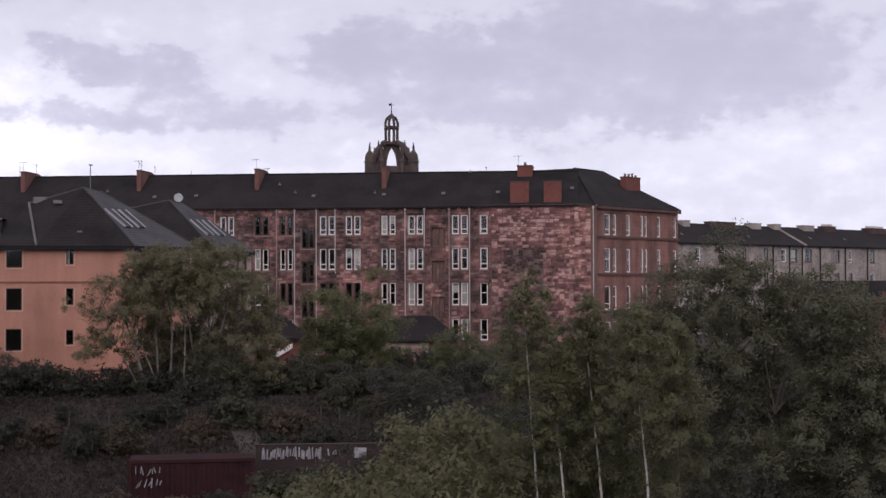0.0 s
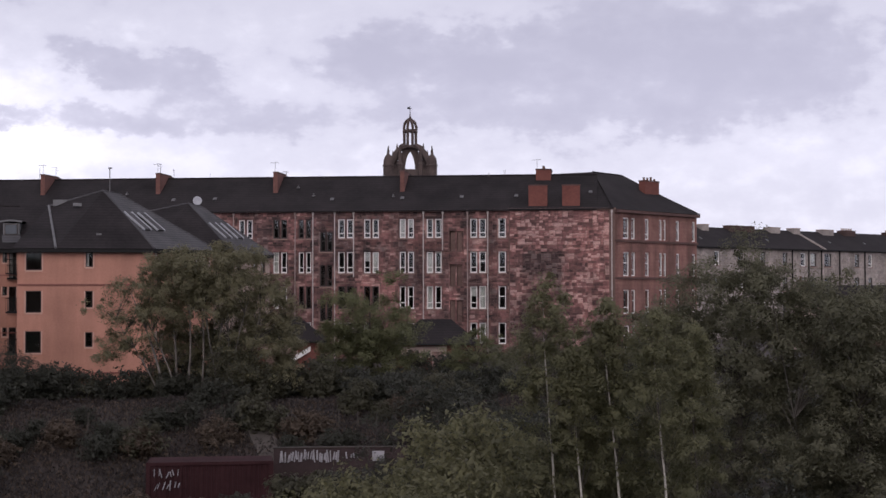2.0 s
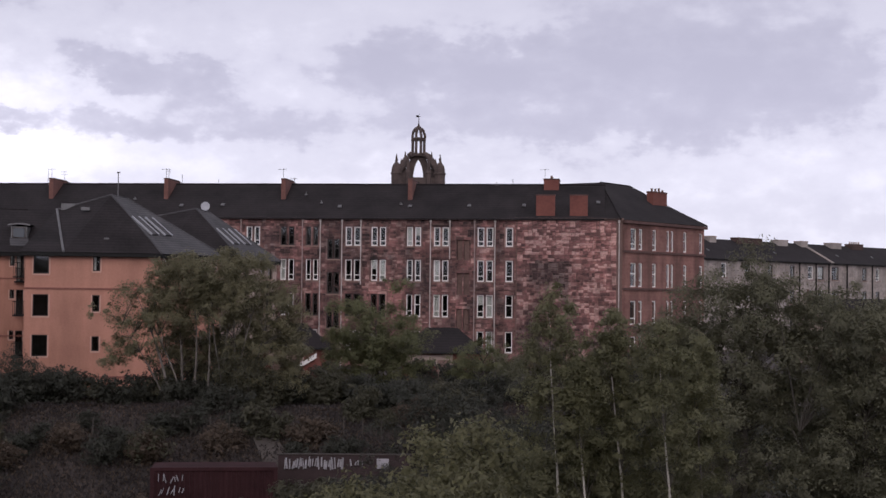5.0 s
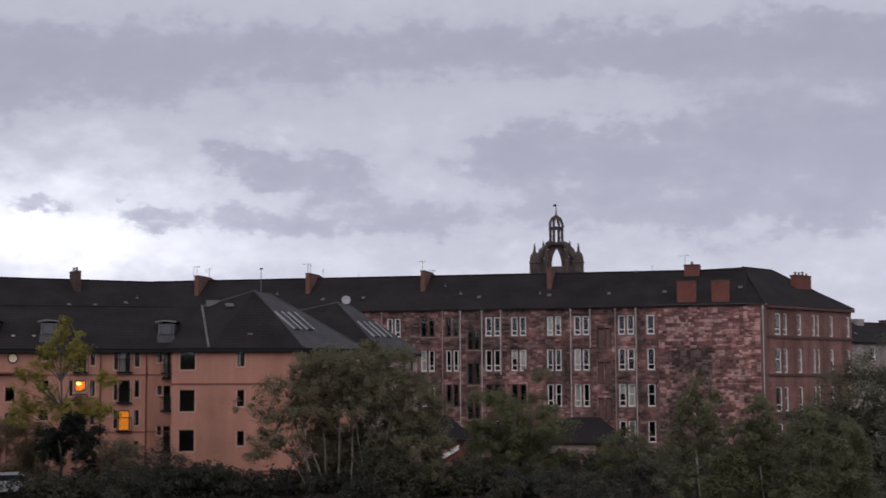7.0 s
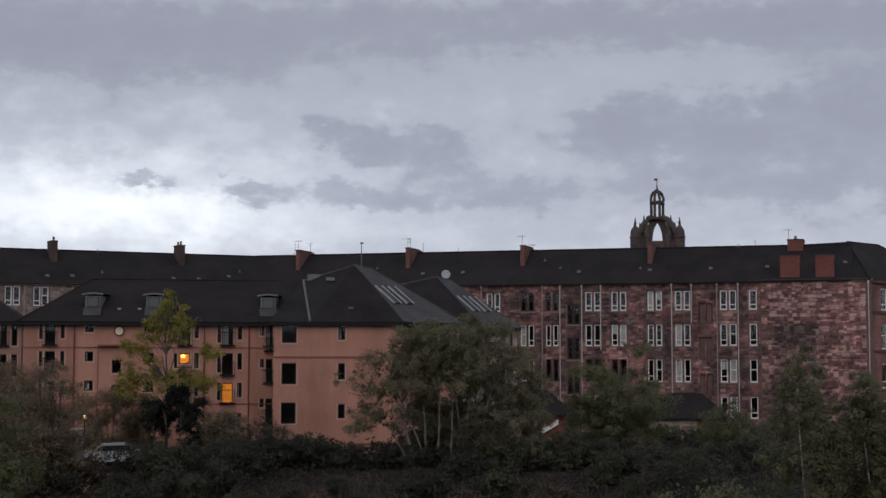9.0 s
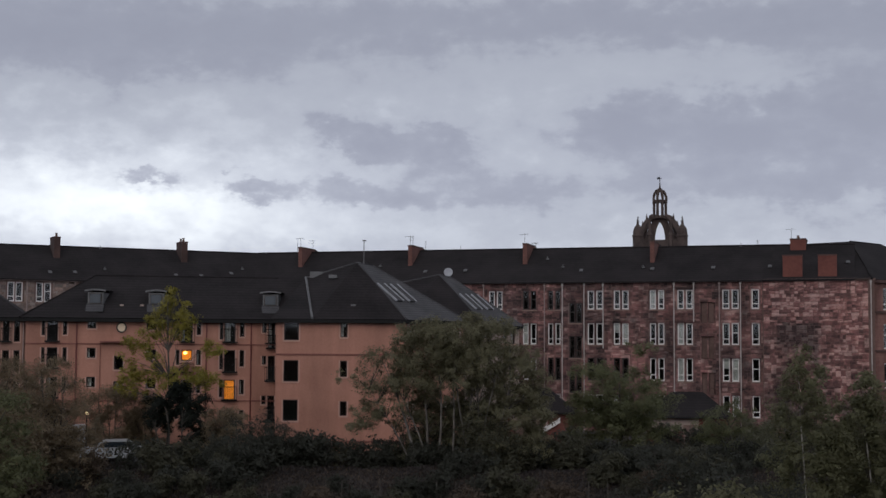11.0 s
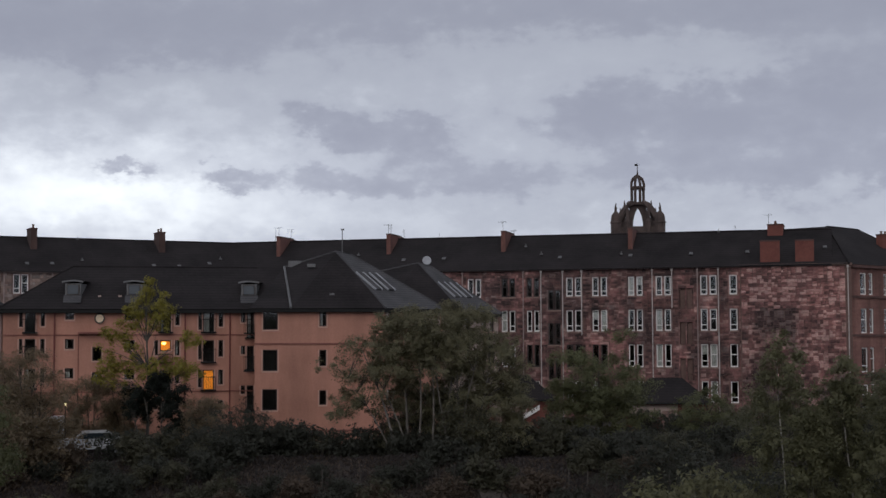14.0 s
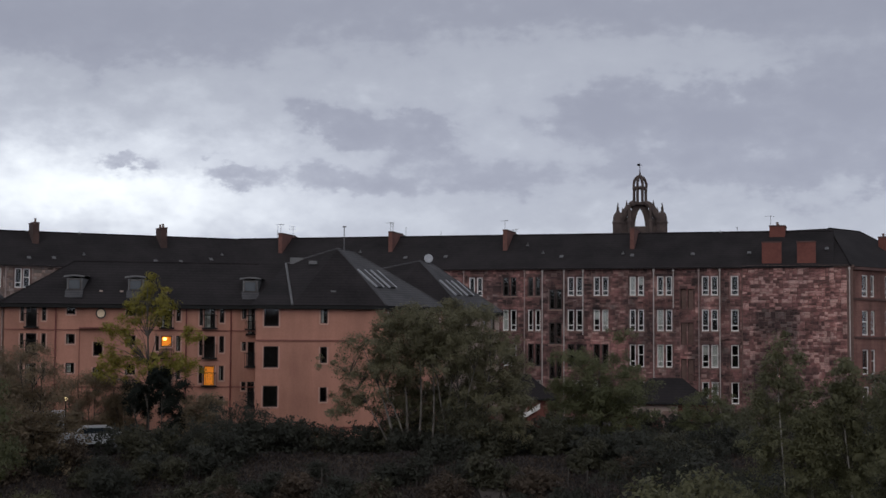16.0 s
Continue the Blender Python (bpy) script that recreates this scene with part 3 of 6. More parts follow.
        part("drainpipe", M().tube([(s, y, EAVE + 0.02), (s, y, lo)], [0.05, 0.05], 8).box(s - 0.09, s + 0.09, y - 0.08, y + 0.06, EAVE - 0.25, EAVE),
             PIPE_PALE if pale else PIPE_GREY, b)
    for s, z, run in ((-30.59, 14.3, 0.9), (-26.76, 10.9, -0.8), (-26.76, 14.2, 1.2), (-18.27, 14.3, 1.0), (-18.27, 10.9, -0.9), (-14.09, 10.9, 1.1), (-14.09, 7.4, -0.8), (-12.17, 14.2, 0.9),
                      (-12.17, 10.8, 0.9), (-12.17, 7.4, 0.9), (-24.94, 14.2, 0.8), (-36.6, 10.9, 0.9)):
        part("waste_pipe", M().tube([(s, -0.12, z - 0.3), (s + run, -0.12, z)], [0.04, 0.04], 6), SOOT_TRIM, b)
    # roof
    k = (RIDGE - EAVE) / DEPTH
    rf = M()
    rf.slab([(-60.6, -0.35, EAVE + 0.1), (-2.0, -0.35, EAVE + 0.1), (-2.0, DEPTH, RIDGE), (-64.2, DEPTH, RIDGE)], 0.12)
    rf.slab([(-64.2, DEPTH, RIDGE), (-2.0, DEPTH, RIDGE), (-2.0, 11.3, EAVE), (-64, 11.3, EAVE)], 0.12)
    part("roof", rf, SLATE, b, "black slate roof")
    part("roof_ridge", M().tube([(-62.6, DEPTH, RIDGE + 0.02), (-2, DEPTH, RIDGE + 0.02)], [0.1, 0.1], 6), SLATE, b)
    for i, s in enumerate((-57.0, -45.2, -33.4, -20.9)):
        c = chimney(b, s, s + 0.42, 2.8, 6.4, 17.5, 21.2, 0, i < 3, rng, "sooty red brick chimney stack", CHIM_STACK)
        part("chimney_haunch", M().add([(s, 6.4, 17.5), (s + 0.42, 6.4, 17.5), (s + 0.42, 9.2, 17.5), (s, 9.2, 17.5), (s, 6.4, 21.3), (s + 0.42, 6.4, 21.3), (s + 0.42, 9.2, 20.9), (s, 9.2, 20.9)],
                                       [(4, 5, 6, 7), (0, 1, 5, 4), (1, 2, 6, 5), (2, 3, 7, 6), (3, 0, 4, 7)]), SLATE, c, "black tarred back of the stack")
    for s, d, h, cross in ((-57.2, 3.0, 0.8, 0.0), (-56.6, 5.8, 1.0, 0.45), (-44.6, 6.8, 0.75, 0.12), (-45.0, 3.6, 0.95, 0.25), (-32.9, 6.2, 0.35, 0.4), (-40.5, 5.5, 0.5, 0.0), (-11.0, 5.5, 0.55, 0.1)):
        base = RIDGE + (0.35 if s not in (-40.5, -11.0) else 0.0)
        a = M().tube([(s, d, base - 0.4), (s + 0.05, d, base + h)], [0.025, 0.018], 5)
        for rung in range(3 if cross else 0):
            z = base + h * (0.95 - 0.16 * rung)
            a.tube([(s - cross, d, z), (s + cross * 0.7, d, z + 0.03)], [0.014, 0.014], 4)
        part("television_aerial", a, LEAD, b, "thin metal television aerial")
    chimney(b, -8.35, -6.6, 0.15, 0.85, 17.2, 19.5, 0, False, rng, "broad red rendered chimney on the gable")
    chimney(b, -5.2, -3.55, 0.15, 0.85, 17.2, 19.5, 0, False, rng, "broad red rendered chimney on the gable")
    chimney(b, -7.9, -6.45, 4.6, 7.5, 19.0, 21.35, 4, True, rng)
    for s, d, kind in ((-38.9, 1.6, 1), (-29.2, 1.9, 0), (-27.3, 1.4, 1), (-21.4, 1.7, 0), (-20.5, 1.5, 1), (-14.8, 1.6, 1), (-9.6, 1.7, 1), (-2.6, 2.2, 1),
                       (-31.0, 3.2, 0), (-12.5, 4.9, 0), (-43, 1.5, 1), (-48, 2.4, 0)):
        roof_fleck(b, s, d, EAVE + 0.1 + k * (d + 0.35), kind)
    return b, holes


TENEMENT, TEN_HOLES = tenement()


def tenement_bend():
    """The same row where it bends towards the railway."""
    rng = random.Random(12)
    b = thing("tenement_building", pose(144.4 * math.sin(radians(-36)), 144.4 * math.cos(radians(-36)), 0, 0, 0, 36),
              "four-storey sandstone tenement with white sash windows and black slate roof", "apartment building", "tenement row")
    holes, wins = [], []
    for base in (18.6, 21.6, 24.1, 26.75, 33.2, 35.9):
        for k in (0, 1):
            a = base + k * 0.76
            for lo, hi in ((15.15, 17.0), (11.8, 13.8)):
                holes.append((a, a + 0.66, lo, hi))
                wins.append((a + 0.33, 0.66, lo, hi))
    part("wall", hole_wall(-6, 48.3, 3.0, EAVE, 0.5, holes), MORTAR, b)
    part("wall", M().box(-6, 48.3, 10.5, 11, 3.0, EAVE), MORTAR, b)
    part("room", M().box(-6, 47.5, 3.0, 3.1, 3.0, 17.2), ROOM_SHADE, b, "near-black sheet standing in for the shade of unlit rooms")
    for s, w, lo, hi in wins:
        sash(b, s, w, lo, hi, 0.0, rng)
    st = M()
    for a, q, lo, hi in holes:
        st.stone(a - 0.12, q + 0.12, hi, hi + 0.24, 0, 0.05, 0.02)
    tagged(part("stone_margin", st, BEND_STONE, b), kind="stuff")
    st = M()
    for a, q, lo, hi, p in stonework(14, 40, 12.5, 17.15, holes, rng):
        st.stone(a, q, lo, hi, 0, p)
    tagged(part("stone", st, BEND_STONE, b), kind="stuff")
    part("gutter", M().box(-6, 48.3, -0.32, -0.02, 17.15, EAVE + 0.12), PIPE_GREY, b)
    for s in (20.6, 25.9, 30.4, 38):
        part("drainpipe", M().tube([(s, -0.14, EAVE + 0.1), (s, -0.14, 3.3)], [0.07, 0.07], 8), PIPE_GREY, b)
    top = RIDGE
    rf = M().slab([(-6, -0.35, EAVE + 0.1), (48.3, -0.35, EAVE + 0.1), (51.8, DEPTH, top), (-6, DEPTH, top)], 0.12)
    rf.slab([(-6, DEPTH, top), (51.8, DEPTH, top), (52.5, 11.3, 17.2), (-6, 11.3, 17.3)], 0.12)
    part("roof", rf, SLATE, b, "black slate roof")
    part("roof_ridge", M().tube([(-6, DEPTH, top), (51.8, DEPTH, top)], [0.1, 0.1], 6), SLATE, b)
    for s in (13.65, 29.0, 41.8):
        chimney(b, s, s + 0.62, 3.4, 5.4, 18.6, 21.6, 2, False, rng, "narrow dark brick chimney stack", CHIM_SOOT)
    for s, d, kind in ((33.6, 1.6, 0), (40.6, 1.0, 1), (46.5, 1.6, 1), (28.2, 0.9, 1), (30.6, 1.0, 1), (34, 5.4, 0), (43.2, 1.0, 1), (47.9, 2.4, 0)):
        roof_fleck(b, s, d, EAVE + 0.1 + 0.61 * (d + 0.35), kind)


tenement_bend()


def corner_block():
    """The street front that turns away at the end of the tenement, in smooth red ashlar."""
    rng = random.Random(13)
    m = pose(14.31, 138.96, 0, 0, 0, 51.6)
    b = thing("corner_tenement", m, "red ashlar tenement front with tall white sash windows", "apartment building", "tenement row")
    inv = m.inverted()
    holes, wins = [], []
    for a, q in ((1.4, 2.45), (2.85, 3.55), (5.3, 6.05), (7.9, 8.5), (8.7, 9.25), (11.1, 11.8), (14.25, 14.95)):
        for lo, hi in ((14.55, 16.55), (11.05, 13.3), (7.5, 9.75), (4.4, 6.4)):
            holes.append((a, q, lo, hi))
            wins.append(((a + q) / 2, q - a, lo, hi))
    part("wall", hole_wall(0, 15.2, 3.0, EAVE, 0.5, holes), RED_ASHLAR, b)
    part("wall", M().box(14.7, 15.2, 0.5, 11, 3.0, EAVE), RED_ASHLAR, b)
    part("room", M().box(0.6, 14.7, 3.0, 3.1, 3.0, EAVE), ROOM_SHADE, b, "near-black sheet standing in for the shade of unlit rooms")
    for w in wins:
        sash(b, *w, 0.0, rng, WHITE, 0.12, sill_mat=RED_ASHLAR)
    for z in (14.25, 10.75, 7.2):
        part("string_course", M().box(-0.02, 15.3, -0.14, 0, z, z + 0.2), SOOT_TRIM, b)
    part("cornice", M().box(-0.1, 15.4, -0.3, 0.0, EAVE - 0.22, EAVE + 0.05), SOOT_TRIM, b)
    quo = M()
    z = 3.2
    while z < EAVE - 0.5:
        quo.stone(0.02, 0.5 + 0.3 * (int(z * 2.5) % 2), z, z + 0.38, 0, 0.05, 0.02)
        z += 0.4
    tagged(part("quoin", quo, RED_ASHLAR, b), kind="stuff")
    P0, P1, P2 = inv @ Vector((14.1, 138.6, EAVE + 0.1)), inv @ Vector((24.1, 150.9, EAVE + 0.1)), inv @ Vector((15.1, 157.7, EAVE))
    A, A2 = inv @ Vector((12.9, 146.4, 21.3)), inv @ Vector((16.2, 151.1, 21.3))
    Q0 = inv @ Vector((4.4, 139.6, EAVE + 0.1))
    Q1 = inv @ Vector((6.0, 145.2, 20.9))
    rf = M().add([P0, P1, A2, A], [(0, 1, 2, 3)]).add([Q0, P0, A, Q1], [(0, 1, 2, 3)]).add([P1, P2, A2], [(0, 1, 2)])
    rf.add([Q1, A, A2, P2, inv @ Vector((7.0, 152.0, EAVE))], [(0, 1, 2, 3, 4)])
    part("roof", rf, SLATE, b, "hipped black slate roof")
    rg = M().tube([P0 + Vector((0, 0, 0.05)), A, A2, P1], [0.09] * 4, 6)
    part("hip_ridge", rg, SLATE, b)
    st = inv @ Vector((18.9, 150.0, 0))
    chimney(b, st.x - 1.4, st.x + 1.3, st.y - 0.35, st.y + 0.35, 18.0, 20.55, 4, False, rng)


corner_block()


def far_terrace():
    rng = random.Random(14)
    b = thing("grey_terrace", pose(29.9, 187.6, 0, 0, 0, 43.5), "distant grey stone terrace with slate roof and many chimneys", "apartment building")
    holes, wins = [], []
    for a, q in ((3, 4.1), (8, 9.1), (13, 14.1), (18, 19.1), (22.2, 23.4), (24.5, 26.0), (27.9, 29.7), (35.6, 36.8), (39.2, 40.2), (45.0, 46.3), (50, 51.3), (56, 57.2), (62, 63.2)):
        for lo, hi in ((12.8, 14.6), (9.5, 11.3), (6, 8)):
            holes.append((a, q, lo, hi))
            wins.append(((a + q) / 2, q - a, lo, hi))
    part("wall", hole_wall(-8, 75, 2.5, 15.0, 0.5, holes), GREY_STONE, b)
    part("wall", M().box(-8, 75, 9.5, 10, 2.5, 15), GREY_STONE, b)
    part("room", M().box(-8, 75, 3, 3.1, 2.5, 15), ROOM_SHADE, b, "near-black sheet standing in for the shade of unlit rooms")
    for i, w in enumerate(wins):
        sash(b, *w, 0.0, rng, DARK_FRAME if i % 4 else WHITE, 0.1)
    st = M()
    for a, q, lo, hi, p in stonework(0, 68, 10.5, 14.9, holes, rng, 0.24, 0.45):
        st.stone(a, q, lo, hi, 0, p)
    tagged(part("stone", st, GREY_STONE, b), kind="stuff")
    rf = M().slab([(-8, -0.35, 15.05), (75, -0.35, 15.05), (75, 5, 17.9), (-8, 5, 17.9)], 0.12).slab([(-8, 5, 17.9), (75, 5, 17.9), (75, 10.4, 15), (-8, 10.4, 15)], 0.12)
    part("roof", rf, SLATE, b, "grey-black slate roof")
    for s, w in ((6.5, 1.4), (14.6, 5.5), (22.2, 2.2), (27.3, 1.6), (35.2, 2.7), (40.8, 3.0), (54, 5.2), (66, 3.2)):
        c = part("chimney", M().box(s - w / 2, s + w / 2, 4.0, 5.2, 16.2, 18.12), CHIM_SOOT if w > 5.4 or s > 40 else GREY_STONE, b)
        part("chimney_cap", M().box(s - w / 2 - 0.06, s + w / 2 + 0.06, 3.95, 5.25, 18.12, 18.22), CREAM if w < 3 else CHIM_SOOT, c)
        pot = M().lathe([(0.14, 0), (0.12, 0.2), (0.15, 0.24), (0.13, 0.32)], 8).data("chimney_pot", CREAM)
        for k in range(int(w / 0.6) if 3.0 <= w < 5.4 else 0):
            part("chimney_pot", pot, None, c, at=pose(s - w / 2 + 0.3 + (w - 0.6) * k / (int(w / 0.6) - 1), 4.6, 18.22))
    for s in (23.9, 27, 31.5, 38, 44, 20):
        part("drainpipe", M().tube([(s, -0.16, 15), (s, -0.16, 3)], [0.09, 0.09], 6), BLACK, b)
    part("gutter", M().box(-8, 75, -0.45, -0.3, 14.95, 15.1), BLACK, b)
    part("skew", M().slab([(27.6, -0.4, 15.22), (27.9, -0.4, 15.22), (27.9, 4.9, 18.05), (27.6, 4.9, 18.05)], 0.3), GREY_STONE, b, "pale stone skew on the roof")
    for s in (2.5, 17, 32, 41):
        roof_fleck(b, s, 1.8, 16.25, 1)


far_terrace()


def low_house():
    """A low dark-roofed house between the trees, before the terrace."""
    x, y = 172 * math.sin(radians(14.9)), 172 * math.cos(radians(14.9))
    b = thing("low_house", pose(x, y, 3.3, 0, 0, 4), "low brown brick house with a dark slate roof", "house")
    part("wall", M().box(-6.2, 6.5, 0, 6, -0.8, 4.6), CHIM_BROWN, b, "dull brown brick wall")
    part("gable", M().add([(2.6, -1.5, -0.8), (8.6, -1.5, -0.8), (8.6, -1.5, 4.4), (5.6, -1.5, 6.6), (2.6, -1.5, 4.4), (2.6, -0.05, -0.8), (8.6, -0.05, -0.8), (8.6, -0.05, 4.4), (5.6, -0.05, 6.6), (2.6, -0.05, 4.4)],
                          [(0, 1, 2, 3, 4), (0, 5, 6, 1), (1, 6, 7, 2), (2, 7, 8, 3), (3, 8, 9, 4), (4, 9, 5, 0)]), CHIM_BROWN, b, "dull brown brick gable")
    part("roof", M().slab([(-6.4, -0.3, 4.6), (6.6, -0.3, 4.6), (6.6, 3, 6.9), (-6.4, 3, 6.9)], 0.12).slab([(-6.4, 3, 6.9), (6.6, 3, 6.9), (6.6, 6.3, 4.6), (-6.4, 6.3, 4.6)], 0.12), SLATE, b, "dark slate roof")
    part("gable_roof", M().slab([(8.8, -1.7, 4.35), (8.8, 3, 4.35), (5.6, 3, 6.75), (5.6, -1.7, 6.75)], 0.12).slab([(5.6, -1.7, 6.75), (5.6, 3, 6.75), (2.4, 3, 4.35), (2.4, -1.7, 4.35)], 0.12), SLATE, b)
    ch = part("chimney", M().box(-6.1, -5.4, 2.4, 3.6, 4.6, 7.5), DRESSED, b, "pale stone chimney stack")
    part("chimney_pot", M().lathe([(0.13, 0), (0.11, 0.3), (0.15, 0.4)], 8, (-5.75, 3, 7.5)), POT, ch)
    part("gable_skew", M().slab([(-6.6, -0.4, 4.7), (-5.9, -0.4, 4.7), (-5.9, 3, 7.05), (-6.6, 3, 7.05)], 0.25), CREAM, b, "pale stone skew")
    part("window", M().box(-5.2, -4.5, -0.06, -0.004, 2.2, 3.9), DARK_FRAME, b)
    part("bay", M().add([(-7.9, -1.6, -0.8), (-4.9, -1.6, -0.8), (-4.9, -1.6, 4.2), (-6.4, -1.6, 5.4), (-7.9, -1.6, 4.2), (-7.9, -0.05, -0.8), (-4.9, -0.05, -0.8), (-4.9, -0.05, 4.2), (-6.4, -0.05, 5.4), (-7.9, -0.05, 4.2)],
                        [(0, 1, 2, 3, 4), (0, 5, 6, 1), (1, 6, 7, 2), (2, 7, 8, 3), (3, 8, 9, 4), (4, 9, 5, 0)]), CREAM, b, "cream rendered gabled bay")


low_house()


def crown_tower():
    """A church tower with an open crown steeple, seen over the roofs."""
    c = radians(-1.96)
    b = thing("church_tower", pose(220 * math.sin(c), 220 * math.cos(c), 3, 0, 0, 2), "dark sooty stone church tower with an open crown steeple", "church tower")
    base = 25.2
    part("tower_shaft", M().box(-3.3, 3.3, -3.3, 3.3, 0, base - 3).box(-3.5, 3.5, -3.5, 3.5, base - 3.0, base - 2.4), TOWER_STONE, b)
    prof = [(0.82, -3), (0.82, 1.7), (0.92, 1.75), (0.92, 1.95), (0.80, 2.0), (0.78, 2.5), (0.66, 2.95), (0.42, 3.3), (0.14, 3.55), (0.07, 3.7), (0.06, 4.4), (0.12, 4.5), (0.02, 4.75)]
    for sx in (-1, 1):
        for sy in (-1, 1):
            t = part("corner_turret", M().lathe(prof, 8, (sx * 3.15, sy * 3.15, base - 2.3), 0.5), TOWER_STONE, b, "octagonal turret with domed cap and finial")
    for sx, sy in ((-1.5, -3.3), (1.5, -3.3), (-1.5, 3.3), (1.5, 3.3), (-3.3, 0), (3.3, 0)):
        part("pinnacle", M().lathe([(0.42, -2.5), (0.42, 0.8), (0.5, 0.85), (0.26, 1.3), (0.22, 2.2), (0.03, 3.6)], 6, (sx, sy, base - 1.2)), TOWER_STONE, b)
    part("parapet", M().box(-3.2, 3.2, -3.35, -3.1, base - 2.4, base - 1.0).box(-3.2, 3.2, 3.1, 3.35, base - 2.4, base - 1.0)
         .box(-3.35, -3.1, -3.1, 3.1, base - 2.4, base - 1.0).box(3.1, 3.35, -3.1, 3.1, base - 2.4, base - 1.0), TOWER_STONE, b)
    # flying ribs of the crown
    lan = base + 2.6
    for sx in (-1, 1):
        for sy in (-1, 1):
            path, rad = [], []
            for k in range(9):
                a = k / 8
                r = 3.1 - 2.35 * a
                z = base - 0.8 + 3.4 * math.sin(a * math.pi / 2)
                path.append((sx * r, sy * r, z))
                rad.append(0.5 - 0.08 * a)
            rib = part("flying_rib", M().tube(path, rad, 6), TOWER_STONE, b, "curved stone rib of the crown")
            for k in (2, 4):
                x, y, z = path[k]
                part("crocket", M().lathe([(0.14, 0), (0.16, 0.4), (0.03, 1.0)], 5, (x, y, z + 0.3)), TOWER_STONE, rib)
    # solid flying buttresses that leave a pointed arch between them
    for s in (-1, 1):
        edge = [(3.0, -2.4), (3.0, -0.7), (2.1, 0.1), (1.45, 1.1), (1.05, 2.2), (0.0, 2.5)]
        arch = [(0.0, 1.9), (0.28, 1.45), (0.52, 0.8), (0.68, 0.0), (0.75, -0.9), (0.75, -2.4)]
        pts = [(s * x, z + base) for x, z in edge + arch]
        n = len(pts)
        fr = [(x, -0.45, z) for x, z in pts] + [(x, 0.45, z) for x, z in pts]
        fs = [(i, i + n, (i + 1) % n + n, (i + 1) % n) for i in range(n)]
        for i in range(5):
            fs += [(i, i + 1, 10 - i, 11 - i), (11 - i + n, 10 - i + n, i + 1 + n, i + n)]
        part("flying_buttress", M().add(fr, fs), TOWER_STONE, b, "weathered buttress beside the open arch")
    part("lantern_floor", M().lathe([(0.95, 0), (1.15, 0.15), (1.15, 0.4), (1.0, 0.5)], 8, (0, 0, lan - 0.35), 0.5), TOWER_STONE, b)
    for k in range(8):
        a = 2 * math.pi * (k + 0.5) / 8
        x, y = 0.92 * math.cos(a), 0.92 * math.sin(a)
        part("lantern_column", M().lathe([(0.26, 0), (0.2, 0.2), (0.2, 1.8), (0.27, 2.1)], 6, (x, y, lan + 0.1)), TOWER_STONE, b)
    part("lantern_ring", M().lathe([(1.12, 0), (1.15, 0.3), (0.95, 0.35), (0.7, 0.3), (0.7, 0)], 8, (0, 0, lan + 2.15), 0.5), TOWER_STONE, b)
    for k in range(8):
        a = 2 * math.pi * (k + 0.5) / 8
        path = [(math.cos(a) * r, math.sin(a) * r, lan + 2.4 + z) for r, z in ((1.0, 0), (0.98, 0.5), (0.85, 0.95), (0.6, 1.35), (0.2, 1.65))]
        part("dome_rib", M().tube(path, [0.2] * 5, 5), TOWER_STONE, b)
    part("dome_cap", M().lathe([(0.62, 0), (0.4, 0.28), (0.18, 0.45), (0.1, 0.8), (0.05, 1.3), (0.05, 1.9)], 8, (0, 0, lan + 3.72)), TOWER_STONE, b)
    v = M().tube([(-0.35, 0, lan + 5.65), (0.3, 0, lan + 5.65)], [0.06, 0.02], 5).box(-0.4, 0.0, -0.02, 0.02, lan + 5.55, lan + 5.85).tube([(0, 0, lan + 5.4), (0, 0, lan + 6.0)], [0.04, 0.03], 5)
    part("weathervane", v, BLACK, b, "small metal weathervane")


crown_tower()


